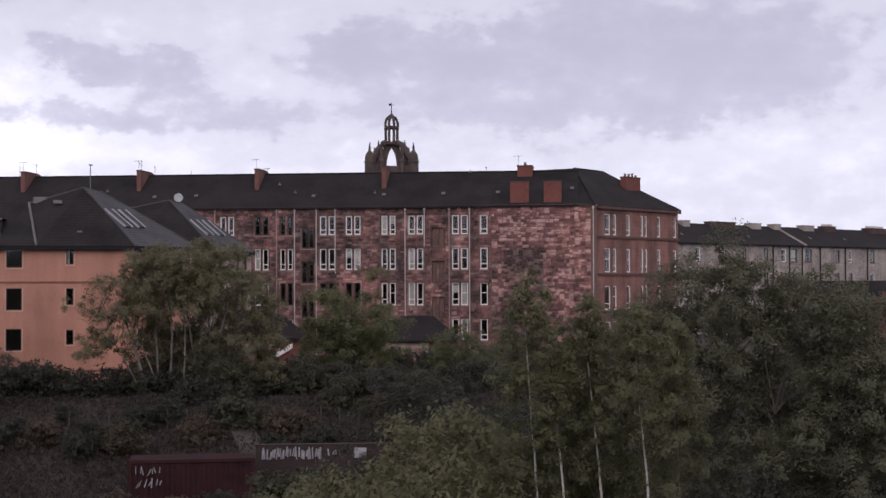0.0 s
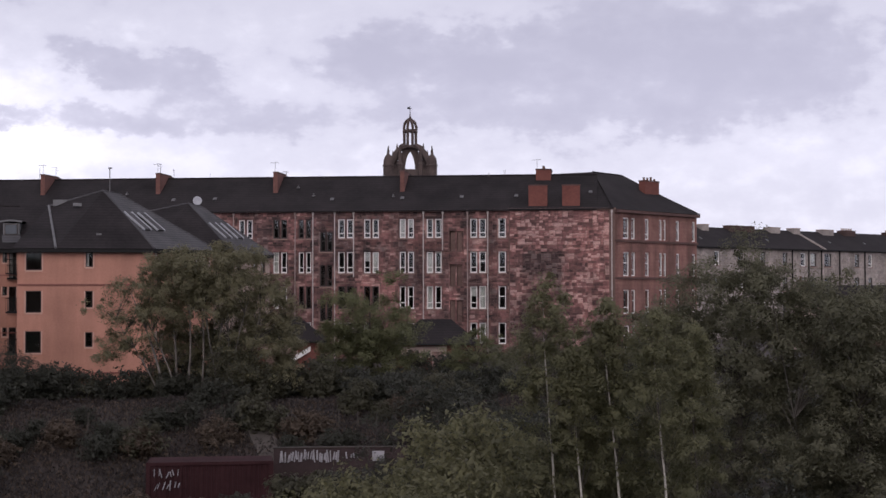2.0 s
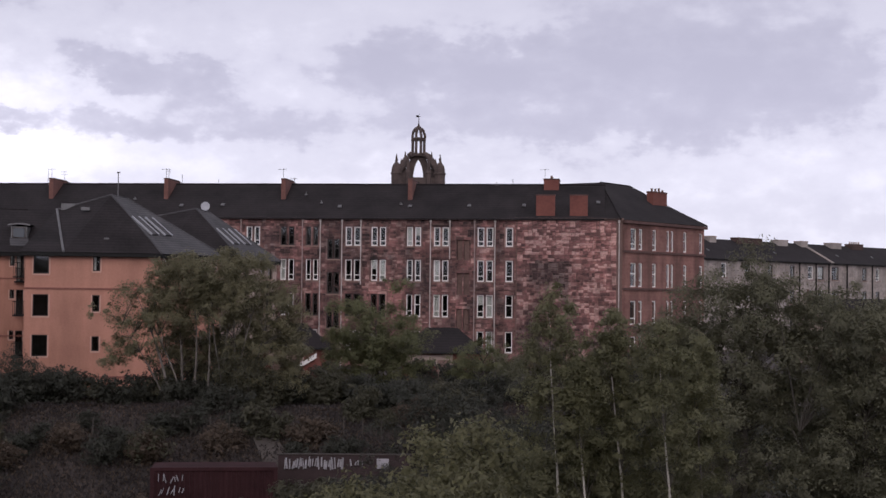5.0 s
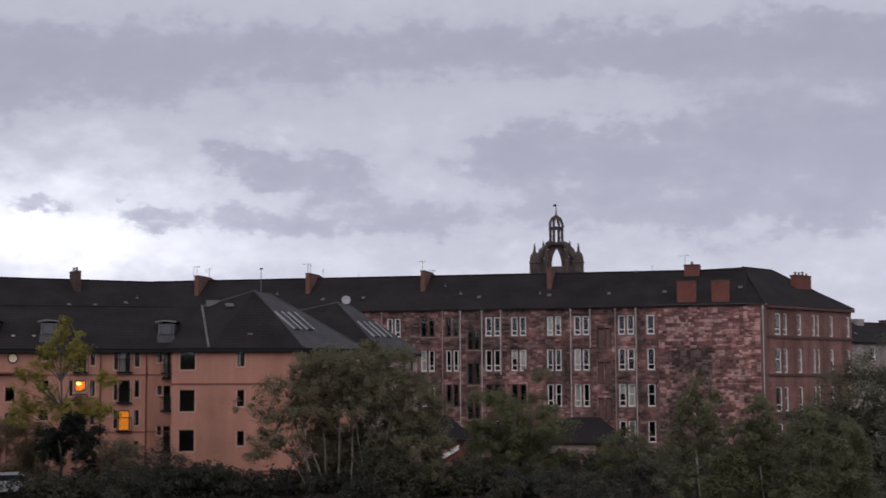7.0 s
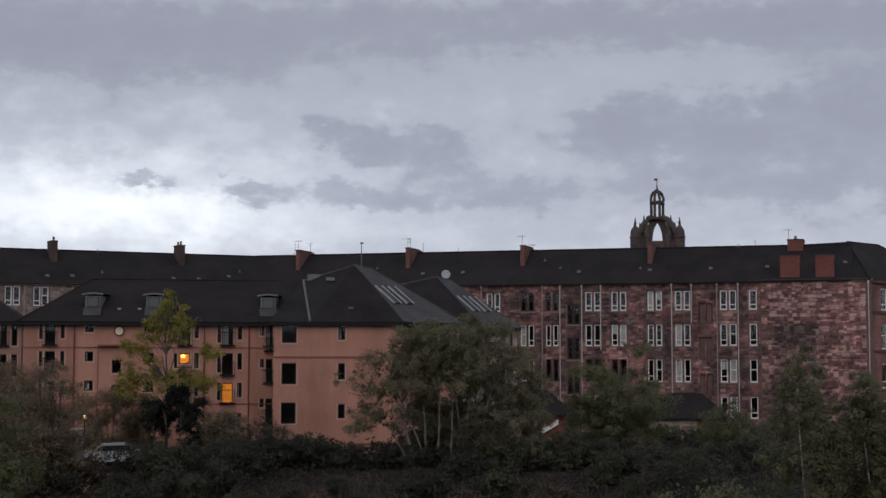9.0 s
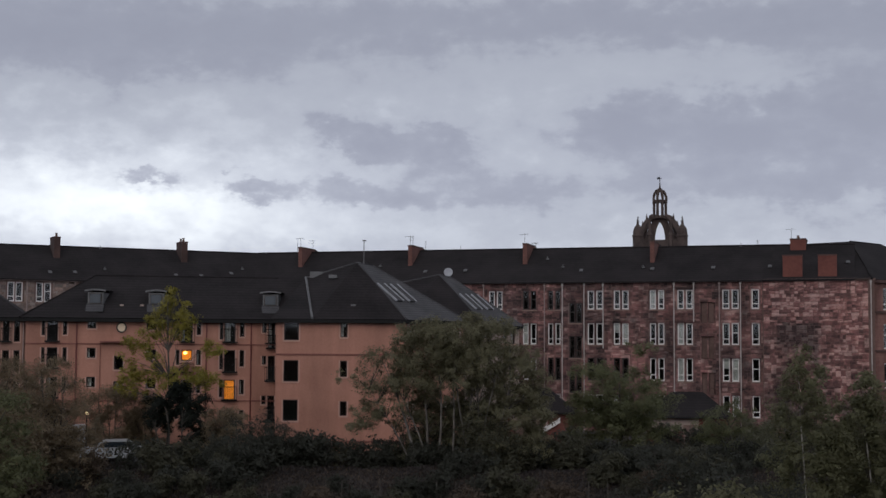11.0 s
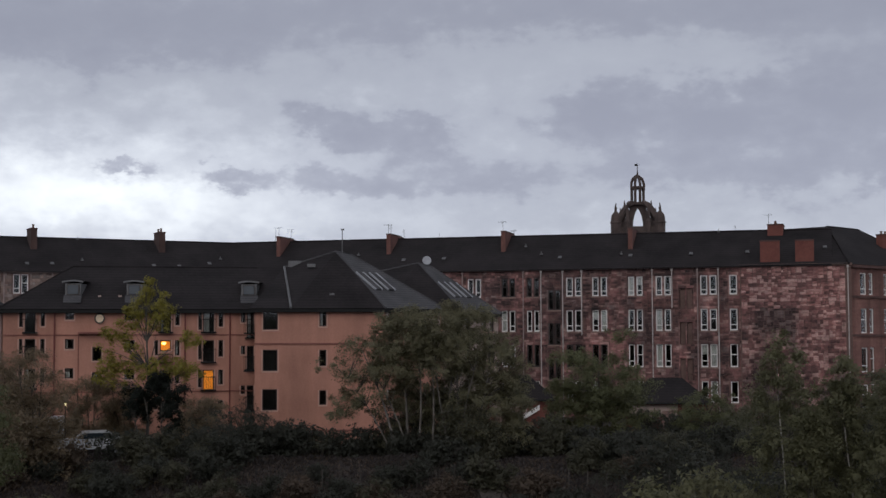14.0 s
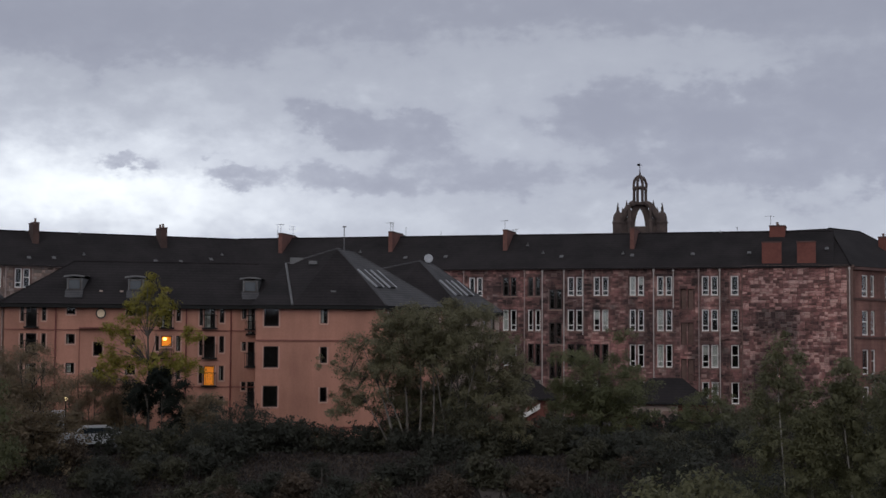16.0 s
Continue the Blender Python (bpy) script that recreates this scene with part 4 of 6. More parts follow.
# ---------- pink flats ----------
PINK_PALE = mat("pale_pink_surround", (0.46, 0.27, 0.215), 0.9, var=0.15)
def casement(parent, a, b, lo, hi, y, rng, lit=0, door=False, name="window"):
    """Dark-framed window; a door window gets a railed Juliet balcony."""
    w, h = b - a, hi - lo
    t = 0.06
    fr = M().box(-w / 2, -w / 2 + t, 0, 0.07, 0, h).box(w / 2 - t, w / 2, 0, 0.07, 0, h).box(-w / 2, w / 2, 0, 0.07, 0, t).box(-w / 2, w / 2, 0, 0.07, h - t, h)
    win = part(name, fr, DARK_FRAME, parent, at=pose((a + b) / 2, y + 0.1, lo))
    part("reveal", M().box(w / 2 + 0.005, w / 2 + 0.09, -0.125, -0.102, -0.02, h), PINK_PALE, win)
    part("reveal", M().box(-w / 2 - 0.09, -w / 2 - 0.005, -0.125, -0.102, -0.02, h), PINK_PALE, win)
    p = part("pane", M().box(-w / 2 + t, w / 2 - t, 0.03, 0.04, t, h - t), GLASS, win)
    p.visible_shadow = False
    if lit:
        part("blind", M().box(-w / 2, w / 2, 0.25, 0.27, 0, h), LIT, win, "blind glowing orange from the lamp inside")
        if lit == 2:
            part("ceiling_lamp", M().lathe([(0.02, 0), (0.12, 0.04), (0.15, 0.11), (0.1, 0.18), (0.02, 0.21)], 10, (-0.1, 0.16, h - 0.32)), BULB, win, "bright warm ceiling lamp")
    elif rng.random() < 0.3:
        part("curtain", M().box(-w / 2, -w / 2 + w * rng.uniform(0.2, 0.6), 0.25, 0.27, 0, h), CURTAIN, win)
    if door:
        part("balcony_floor", M().box(-w / 2 - 0.15, w / 2 + 0.15, -0.4, -0.1, -0.06, 0.04), BLACK, win, "black railed balcony floor")
        part("handrail", M().box(-w / 2 - 0.12, w / 2 + 0.12, -0.38, -0.34, 0.9, 0.95), BLACK, win)
        bar = M().box(-0.012, 0.012, -0.37, -0.35, 0.04, 0.9).data("baluster", BLACK)
        for k in range(9):
            part("baluster", bar, None, win, at=pose(-w / 2 - 0.1 + (w + 0.2) * k / 8, 0, 0))
        for s in (-1, 1):
            x = s * (w / 2 + 0.1)
            part("side_rail", M().box(x - 0.02, x + 0.02, -0.34, -0.1, 0.9, 0.94), BLACK, win)
    else:
        part("window_sill", M().box(-w / 2 - 0.06, w / 2 + 0.06, -0.15, 0.0, -0.1, 0.0), PINK_PALE, win)
    return win


def skylights(parent, corner, along, up, normal, n):
    """A row of slim pale-framed rooflights lying in a slope."""
    for k in range(n):
        o = corner + along * (1.35 * k)
        cube = [(0, 1, 2, 3), (7, 6, 5, 4), (0, 4, 5, 1), (1, 5, 6, 2), (2, 6, 7, 3), (3, 7, 4, 0)]

        def plate(a0, a1, u0, u1, h):
            vs = [o + along * a0 + up * u0, o + along * a1 + up * u0, o + along * a1 + up * u1, o + along * a0 + up * u1]
            return [v + normal * h for v in vs] + [v - normal * 0.02 for v in vs]
        sk = part("skylight", M().add(plate(0.03, 0.13, 0, 2.3, 0.1), cube), SKY_PANE, parent, "pale-framed rooflight in the tiled slope")
        part("frame_rail", M().add(plate(0.74, 0.84, 0, 2.3, 0.1), cube), SKY_PANE, sk)
        part("pane", M().add(plate(0.13, 0.74, 0.05, 2.2, 0.06), cube), SLATE_LIT_GREY, sk)


SKY_PANE = mat("pale_rooflight_blind", (0.30, 0.30, 0.32), 0.45, var=0.15, bump=0)


def pink_block(m, label, sl, sr, cut, apex, apex2, left, windows, wall_mat=PINK, seed=1, lights=2):
    """A hipped block of flats with a splayed corner. sl..sr: the front; cut: the splay's depth."""
    rng = random.Random(seed)
    b = thing("pink_flats", m, label, "apartment building", "pink flats")
    ev = 12.62
    holes = [w[:4] for w in windows]
    part("wall", hole_wall(sl, sr, 2.8, ev, 0.4, holes), wall_mat, b)
    # the splayed wall, with its own windows
    ln = cut * math.sqrt(2)
    sm = pose(sr, 0, 0, 0, 0, 45)
    sh = [(0.5, 1.0, lo, hi) for lo, hi in ((11.2, 12.4), (8.4, 9.7), (5.9, 7.0))] + [(ln - 1.9, ln - 1.4, lo, hi) for lo, hi in ((11.2, 12.4), (8.4, 9.7), (5.9, 7.0))] + \
         [(ln - 1.0, ln - 0.5, lo, hi) for lo, hi in ((11.2, 12.4), (8.4, 9.7), (5.9, 7.0))]
    splay = part("wall", hole_wall(0.0, ln, 2.8, ev, 0.4, sh), wall_mat, b, at=sm)
    for a, q, lo, hi in sh:
        win = casement(b, a, q, lo, hi, 0, rng)
        win.matrix_basis = sm @ win.matrix_basis
        part("surround", M().box(-(q - a) / 2 - 0.2, -(q - a) / 2, -0.13, -0.02, 0, hi - lo).box((q - a) / 2, (q - a) / 2 + 0.2, -0.13, -0.02, 0, hi - lo), CREAM, win, "cream painted window surround")
    part("wall", M().box(sr + cut - 0.4, sr + cut, cut + 0.3, cut + 9, 2.8, ev), wall_mat, b)
    part("wall", M().box(sl, sl + 0.4, 0.4, 9, 2.8, ev), wall_mat, b)
    part("wall", M().box(sl, sr + cut, cut + 9, cut + 9.4, 2.8, ev), wall_mat, b)
    part("room", M().box(sl + 0.5, sr - 0.2, 2.2, 2.3, 2.8, ev), ROOM_SHADE, b, "near-black sheet standing in for the shade of unlit rooms")
    for w in windows:
        casement(b, *w[:4], 0.0, rng, *(w[4:]))
    for z in (10.18, 4.2):
        part("string_course", M().box(sl, sr, -0.07, 0.0, z, z + 0.1), PINK_TRIM, b)
    # eaves and hipped roof
    e0, e1, e2 = Vector((sl - 0.35, -0.45, ev)), Vector((sr + 0.2, -0.45, ev)), Vector((sr + cut + 0.35, cut - 0.25, ev))
    A, A2, Lp = Vector(apex), Vector(apex2), Vector(left)
    part("fascia", M().slab([e0 + Vector((0, 0, .02)), e1 + Vector((0, 0, .02)), e1 + Vector((0, .5, .02)), e0 + Vector((0, .5, .02))], 0.24)
         .slab([e1 + Vector((0, 0, .02)), e2 + Vector((0, 0, .02)), e2 + Vector((-.35, .35, .02)), e1 + Vector((-.35, .35, .02))], 0.24), BLACK, b, "dark eaves board and gutter")
    up = Vector((0, 0, 0.05))
    back1, back2 = Vector((sr + cut + 0.35, cut + 9.5, ev)), Vector((sl - 0.35, cut + 9.5, ev))
    V = Vector((left[0] + 0.65, -0.45, ev)) + up
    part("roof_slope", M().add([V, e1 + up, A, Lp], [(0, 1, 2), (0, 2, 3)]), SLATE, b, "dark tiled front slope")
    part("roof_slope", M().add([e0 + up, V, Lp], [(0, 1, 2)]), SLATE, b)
    # side slope: brighter light painted in through the paler tile colour
    part("roof_slope", M().add([e1 + up, e2 + up, A2, A], [(0, 1, 2, 3)]), SLATE_LIT_GREY, b, "tiled side slope with its brighter skylight put into the colour")
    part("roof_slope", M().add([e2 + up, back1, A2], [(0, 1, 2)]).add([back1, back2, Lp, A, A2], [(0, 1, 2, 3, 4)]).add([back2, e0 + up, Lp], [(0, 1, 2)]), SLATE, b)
    part("ridge_tiles", M().tube([e1 + up, A, Lp], [0.09] * 3, 6).tube([A, A2, e2 + up], [0.07] * 3, 6), SLATE_LIT_GREY, b)
    al = (e2 - e1).normalized()
    nrm = (e2 - e1).cross(A - e1).normalized()
    upv = nrm.cross(al)
    if upv.z < 0:
        upv = -upv
    if nrm.z < 0:
        nrm = -nrm
    o = e1 + al * 1.1 + upv * 2.5
    skylights(b, o, al, upv, nrm, lights)
    return b


def pink_right():
    wins = [(-4.19, -3.17, 11.2, 12.48), (-4.2, -3.18, 8.35, 9.82), (-4.22, -3.2, 5.65, 7.1), (-0.29, 0.19, 11.42, 12.45), (-0.3, 0.18, 8.68, 9.8), (-0.3, 0.18, 6.0, 7.0)]
    b = pink_block(pose(104 * math.sin(radians(-14)), 104 * math.cos(radians(-14)), 0, 0, 0, 14), "pink rendered block of flats with dark hipped roof and splayed corner",
                   -4.75, 4.1, 4.5, (0.9, 5.2, 16.95), (2.0, 6.8, 16.85), (-2.9, 6.5, 15.85), wins, seed=3)
    # recessed balcony strip beside the corner
    part("wall", M().box(-4.75, -4.6, 0.4, 2.6, 2.8, 12.6), PINK, b)
    for z in (11.0, 8.4, 5.6):
        bal = part("balcony", M().box(-5.5, -4.76, -0.3, 0.6, z - 0.08, z), BLACK, b, "black railed corner balcony")
        part("handrail", M().box(-5.5, -4.76, -0.3, -0.26, z + 0.9, z + 0.95), BLACK, bal)
        for k in range(6):
            part("baluster", M().box(-5.48 + k * 0.13, -5.455 + k * 0.13, -0.29, -0.27, z, z + 0.92), BLACK, bal)
    part("mast", M().tube([(1.35, 5.6, 16.6), (1.35, 5.6, 18.6)], [0.035, 0.03], 6).box(1.25, 1.5, 5.55, 5.65, 18.55, 18.65), LEAD, b, "thin pale aerial mast")
    part("flashing", M().tube([(-2.9, 6.45, 15.9), (-2.25, -0.45, 12.72)], [0.09, 0.09], 6), LEAD, b, "lead flashing strip down the roof valley")
    part("roof_vent", M().box(-2.6, -1.3, 6.0, 6.45, 15.85, 16.32), LEAD, b, "pale ridge vent")
    part("tile_vent", M().box(-1.2, -0.6, 3.9, 4.2, 15.75, 15.98), LEAD, b)
    part("tile_vent", M().box(0.4, 0.75, 0.8, 1.0, 13.55, 13.74), LEAD, b)
    return b


pink_right()
pink_block(pose(120 * math.sin(radians(-9)), 120 * math.cos(radians(-9)), 0, 0, 0, 9), "pale rendered block of flats with dark hipped roof and satellite dish",
           -7.0, 0.5, 3.1, (-3.0, 5.2, 17.0), (-2.2, 6.6, 16.95), (-6.5, 6.0, 16.3), [(-3, -2.4, 11.3, 12.4), (-5, -4.4, 11.3, 12.4)], wall_mat=CREAM, seed=4, lights=2)


def dish():
    b = thing("satellite_dish", pose(126 * math.sin(radians(-10.05)), 126 * math.cos(radians(-10.05)), 16.75), "large pale satellite dish on the roof ridge", "satellite dish")
    part("bowl", M().lathe([(0.02, -0.1), (0.25, -0.06), (0.42, 0.05), (0.45, 0.06), (0.40, 0.09), (0.02, 0.02)], 16), SKY_PANE, b, at=pose(0, 0, 0.5, 78, 0, 10) @ Matrix.Scale(0.85, 4))
    part("arm", M().tube([(0, 0, -0.2), (0, 0.05, 0.5)], [0.04, 0.04], 6), BLACK, b)


dish()


def pink_left():
    rng = random.Random(5)
    b = thing("pink_flats", pose(106.5 * math.sin(radians(-21)), 106.5 * math.cos(radians(-21)), 0, 0, 0, 21),
              "pink rendered flats with dark tiled roof, dormers and some lit windows", "apartment building", "pink flats")
    W = []
    for lo, hi in ((11.05, 12.5), (9.2, 10.62), (7.2, 8.6), (5.3, 6.6)):
        W += [(-7.57, -6.86, lo, hi, 0, True), (-6.52, -6.24, lo + 0.45, hi), (-7.95, -7.72, lo + 0.4, hi)]
    for lo, hi in ((11.95, 12.5), (9.92, 10.6), (7.9, 8.6)):
        W += [(-4.87, -4.29, lo, hi)]
    W += [(-3.03, -2.4, 9.1, 10.05), (-3.03, -2.4, 7.2, 8.3), (-0.84, -0.17, 9.85, 10.52), (-0.84, -0.17, 7.8, 8.5), (-0.84, -0.17, 11.9, 12.45)]
    for i, (lo, hi) in enumerate(((11.05, 12.5), (8.95, 10.5), (7.0, 8.42), (5.2, 6.3))):
        W += [(1.57, 2.33, 9.75 if i == 1 else lo, hi, 2 if i == 1 else 0, i != 1), (2.62, 2.92, lo + 0.5, hi), (1.22, 1.44, lo + 0.5, hi),
              (4.55, 5.32, lo, hi, 1 if i == 2 else 0, i < 3), (5.63, 5.95, lo + 0.4, hi), (4.22, 4.45, lo + 0.2, hi)]
    for lo, hi in ((10.65, 12.5), (8.4, 10.1), (5.6, 7.3)):
        W += [(7.62, 8.1, lo, hi, 0, True), (7.2, 7.5, lo + 1.1, hi)]
    part("wall", hole_wall(-9.0, 8.6, 2.8, 12.62, 0.4, [w[:4] for w in W]), PINK, b)
    part("wall", M().box(-9, 8.6, 9.6, 10, 2.8, 12.6), PINK, b)
    part("wall", M().box(-9, -8.6, 0.4, 9.6, 2.8, 12.6), PINK, b)
    part("room", M().box(-8.5, 8.3, 2.2, 2.3, 2.8, 12.6), ROOM_SHADE, b, "near-black sheet standing in for the shade of unlit rooms")
    for w in W:
        casement(b, *w[:4], 0.0, rng, *(w[4:]))
    for z in (10.85, 6.9):
        part("string_course", M().box(-9, 8.6, -0.06, 0, z, z + 0.07), PINK_TRIM, b)
    # round light in its ring
    ring = M()
    n = 20
    for k in range(n):
        a0, a1 = 2 * math.pi * k / n, 2 * math.pi * (k + 1) / n
        vs = []
        for a in (a0, a1):
            for r, y in ((0.27, -0.1), (0.36, -0.1), (0.36, 0.0), (0.27, 0.0)):
                vs.append((r * math.cos(a), y, r * 1.05 * math.sin(a)))
        ring.add(vs, [(0, 1, 5, 4), (1, 2, 6, 5), (3, 0, 4, 7)])
    rw = part("round_window", ring, DARK_FRAME, b, "round window dimly lit from inside", at=pose(-2.56, 0, 12.04))
    part("pane", M().add([(0.28 * math.cos(2 * math.pi * k / 20), -0.03, 0.29 * math.sin(2 * math.pi * k / 20)) for k in range(20)] +
                         [(0.28 * math.cos(2 * math.pi * k / 20), -0.01, 0.29 * math.sin(2 * math.pi * k / 20)) for k in range(20)],
                         [tuple(range(20)), tuple(range(39, 19, -1))]), ROUND_LIT, rw)
    part("canopy", M().box(-4.0, -2.2, -0.5, 0, 10.98, 11.08).box(-4.0, -3.95, -0.06, 0, 6, 11), PINK_TRIM, b, "dark canopy over the stair entrance")
    bal = part("balcony", M().box(1.45, 2.45, -0.42, 0.0, 8.9, 8.98), BLACK, b, "black railed balcony")
    part("handrail", M().box(1.45, 2.45, -0.42, -0.38, 9.5, 9.55), BLACK, bal)
    for k in range(9):
        part("baluster", M().box(1.46 + k * 0.12, 1.485 + k * 0.12, -0.41, -0.39, 8.98, 9.5), BLACK, bal)
    for s in (6.42, -5.59, 3.3):
        part("drainpipe", M().tube([(s, -0.1, 12.5), (s, -0.1, 3)], [0.05, 0.05], 8), PIPE_RED, b)
    part("fascia", M().box(-9.3, 8.5, -0.5, 0.0, 12.4, 12.64), BLACK, b, "dark eaves board and gutter")
    top = 15.9
    rf = M().add([(-9.4, -0.5, 12.68), (8.7, -0.5, 12.68), (11.0, 5, top), (-4.6, 5, top)], [(0, 1, 2, 3)])
    rf.add([(-4.6, 5, top), (11.0, 5, top), (8.7, 10.4, 12.6), (-9.4, 10.4, 12.6)], [(0, 1, 2, 3)]).add([(-9.4, 10.4, 12.6), (-9.4, -0.5, 12.68), (-4.6, 5, top)], [(0, 1, 2)])
    part("roof", rf, SLATE, b, "dark tiled roof")
    part("ridge_tiles", M().tube([(-9.4, -0.5, 12.7), (-4.6, 5, top), (8.7, 5, top)], [0.08] * 3, 6), SLATE, b)
    for s in (-4.15, 0.05, 8.1):
        d = part("dormer", M().box(-0.55, 0.55, 1.1, 3.6, 13.1, 14.5), LEAD, b, "lead-clad dormer with curved hood", at=pose(s, 2.3, 0, 0, 0, -13) @ pose(0, -2.3, 0))
        hood = []
        for k in range(9):
            x = -0.75 + 1.5 * k / 8
            z = 14.62 + 0.14 * math.cos((k - 4) / 4 * 1.2)
            hood += [(x, 0.95, z), (x, 3.9, z)]
        part("hood", M().add(hood + [(x, y, z - 0.12) for x, y, z in hood], [(2 * k, 2 * k + 2, 2 * k + 3, 2 * k + 1) for k in range(8)] +
                             [(2 * k + 18, 2 * k + 2 + 18, 2 * k + 2, 2 * k) for k in range(8)]), LEAD, d)
        part("dormer_window", M().box(-0.45, 0.45, 1.04, 1.09, 13.7, 14.45), DARK_FRAME, d)
        part("pane", M().box(-0.38, 0.38, 1.0, 1.03, 13.77, 14.38), CAR_GLASS, d)
        part("apron", M().slab([(-0.8, 0.15, 13.15), (0.8, 0.15, 13.15), (0.62, 1.1, 13.72), (-0.62, 1.1, 13.72)], 0.05), SLATE_LIT_GREY, d)
    for s, d in ((-2.6, 1.0), (-1.2, 1.0), (1.9, 0.9)):
        part("tile_vent", M().box(s - 0.12, s + 0.12, d, d + 0.2, 13.55, 13.68), CREAM, b)
    return b


CAR_GLASS = mat("dark_glass", (0.02, 0.025, 0.03), 0.08, var=0.1, bump=0, spec=0.8)
pink_left()


def wall_behind():
    """An unseen plain wall behind the viewpoint, added to darken reflections in the panes."""
    ob = new("wall_south", M().box(-75, 75, -9, -8, -0.5, 14.5).data("wall_south", MORTAR))
    tagged(ob, "unseen plain brown wall added to darken the window reflections", "wall", kind="structure")


wall_behind()


def end_block():
    """The next block of the flats, at the edge of the view."""
    rng = random.Random(6)
    b = thing("pink_flats", pose(107.2 * math.sin(radians(-21)), 107.2 * math.cos(radians(-21)), 0, 0, 0, 21),
              "dull brown rendered block of flats with tall windows", "apartment building", "pink flats")
    W = []
    for lo, hi in ((11.0, 12.5), (8.9, 10.4), (6.9, 8.3)):
        W += [(-9.85, -9.45, lo, hi), (-10.6, -10.15, lo, hi, 0, True), (-12.6, -11.8, lo, hi), (-15, -14.2, lo, hi)]
    part("wall", hole_wall(-24, -9.05, 2.8, 12.62, 0.4, [w[:4] for w in W]), PINK_DULL, b)
    part("wall", M().box(-9.45, -9.05, 0.4, 9.6, 2.8, 12.6), PINK, b)
    part("wall", M().box(-24, -9.05, 9.6, 10, 2.8, 12.6), PINK, b)
    part("room", M().box(-23.5, -9.5, 2.2, 2.3, 2.8, 12.6), ROOM_SHADE, b, "near-black sheet standing in for the shade of unlit rooms")
    for w in W:
        casement(b, *w[:4], 0.0, rng, *(w[4:]))
    part("fascia", M().box(-24, -8.85, -0.5, 0.0, 12.4, 12.64), BLACK, b)
    part("roof", M().add([(-24, -0.5, 12.68), (-8.8, -0.5, 12.68), (-13.5, 5, 15.9), (-24, 5, 15.9)], [(0, 1, 2, 3)])
         .add([(-8.8, -0.5, 12.68), (-8.8, 10.4, 12.6), (-13.5, 5, 15.9)], [(0, 1, 2)]).add([(-24, 5, 15.9), (-13.5, 5, 15.9), (-8.8, 10.4, 12.6), (-24, 10.4, 12.6)], [(0, 1, 2, 3)]),
         SLATE, b, "dark tiled roof")
    part("drainpipe", M().tube([(-9.2, -0.1, 12.5), (-9.2, -0.1, 3)], [0.05, 0.05], 8), PIPE_GREY, b)


end_block()


def outhouse(m, w, label):
    b = thing("outhouse", m, label, "outbuilding", "back court outhouses")
    part("wall", M().box(-w / 2, w / 2, 0, 4.2, -1.0, 2.2), CHIM_RED, b, "dull red brick wall")
    part("wall_render", M().box(-w / 2 + 0.1, w * 0.12, -0.03, -0.004, 1.1, 2.0), CREAM, b, "weathered cream render")
    for s in (-w * 0.3, w * 0.0):
        d = part("door", M().box(s - 0.45, s + 0.45, -0.08, -0.032, -0.3, 1.6), DRESSED, b, "weathered brown door")
        part("panel", M().stone(s - 0.3, s + 0.3, 0.1, 1.4, -0.08, 0.03), DRESSED, d)
    part("roof", M().slab([(-w / 2 - 0.3, -0.4, 2.2), (w / 2 + 0.3, -0.4, 2.2), (w / 2 - 1.9, 2.1, 4.1), (-w / 2 + 1.9, 2.1, 4.1)], 0.1)
         .slab([(w / 2 + 0.3, -0.4, 2.2), (w / 2 + 0.3, 4.6, 2.2), (w / 2 - 1.9, 2.1, 4.1)], 0.1)
         .slab([(w / 2 + 0.3, 4.6, 2.2), (-w / 2 - 0.3, 4.6, 2.2), (-w / 2 + 1.9, 2.1, 4.1), (w / 2 - 1.9, 2.1, 4.1)], 0.1)
         .slab([(-w / 2 - 0.3, 4.6, 2.2), (-w / 2 - 0.3, -0.4, 2.2), (-w / 2 + 1.9, 2.1, 4.1)], 0.1), SLATE, b, "black slate hipped roof")
    part("gutter", M().box(-w / 2 - 0.3, w / 2 + 0.3, -0.5, -0.38, 2.1, 2.2), BLACK, b)


outhouse(pose(-1.9, 118, 3.35, 0, 0, 4), 6.3, "small red brick outhouse with hipped slate roof and white doors")
outhouse(pose(-13.4, 117, 3.6, 0, 0, 4), 5.0, "small outhouse with black slate roof and grey doors")


def lean_to():
    b = thing("lean_to", pose(-12.3, 112, 3.4, 0, 0, 6), "white boarded lean-to with a steep sloping top", "lean-to shed")
    part("side_board", M().add([(-0.9, 0, 0), (0.9, 0, 0), (0.9, 0, 2.05), (-0.9, 0, 0.95), (-0.9, 1.6, 0), (0.9, 1.6, 0), (0.9, 1.6, 2.05), (-0.9, 1.6, 0.95)],
                               [(0, 1, 2, 3), (7, 6, 5, 4), (0, 4, 5, 1), (1, 5, 6, 2), (3, 7, 4, 0)]), CHIM_RED, b)
    part("sloping_top", M().slab([(-1.0, -0.25, 0.95), (1.0, -0.25, 2.15), (1.0, 1.8, 2.15), (-1.0, 1.8, 0.95)], 0.3), WHITE, b, "white painted sloping top")


lean_to()


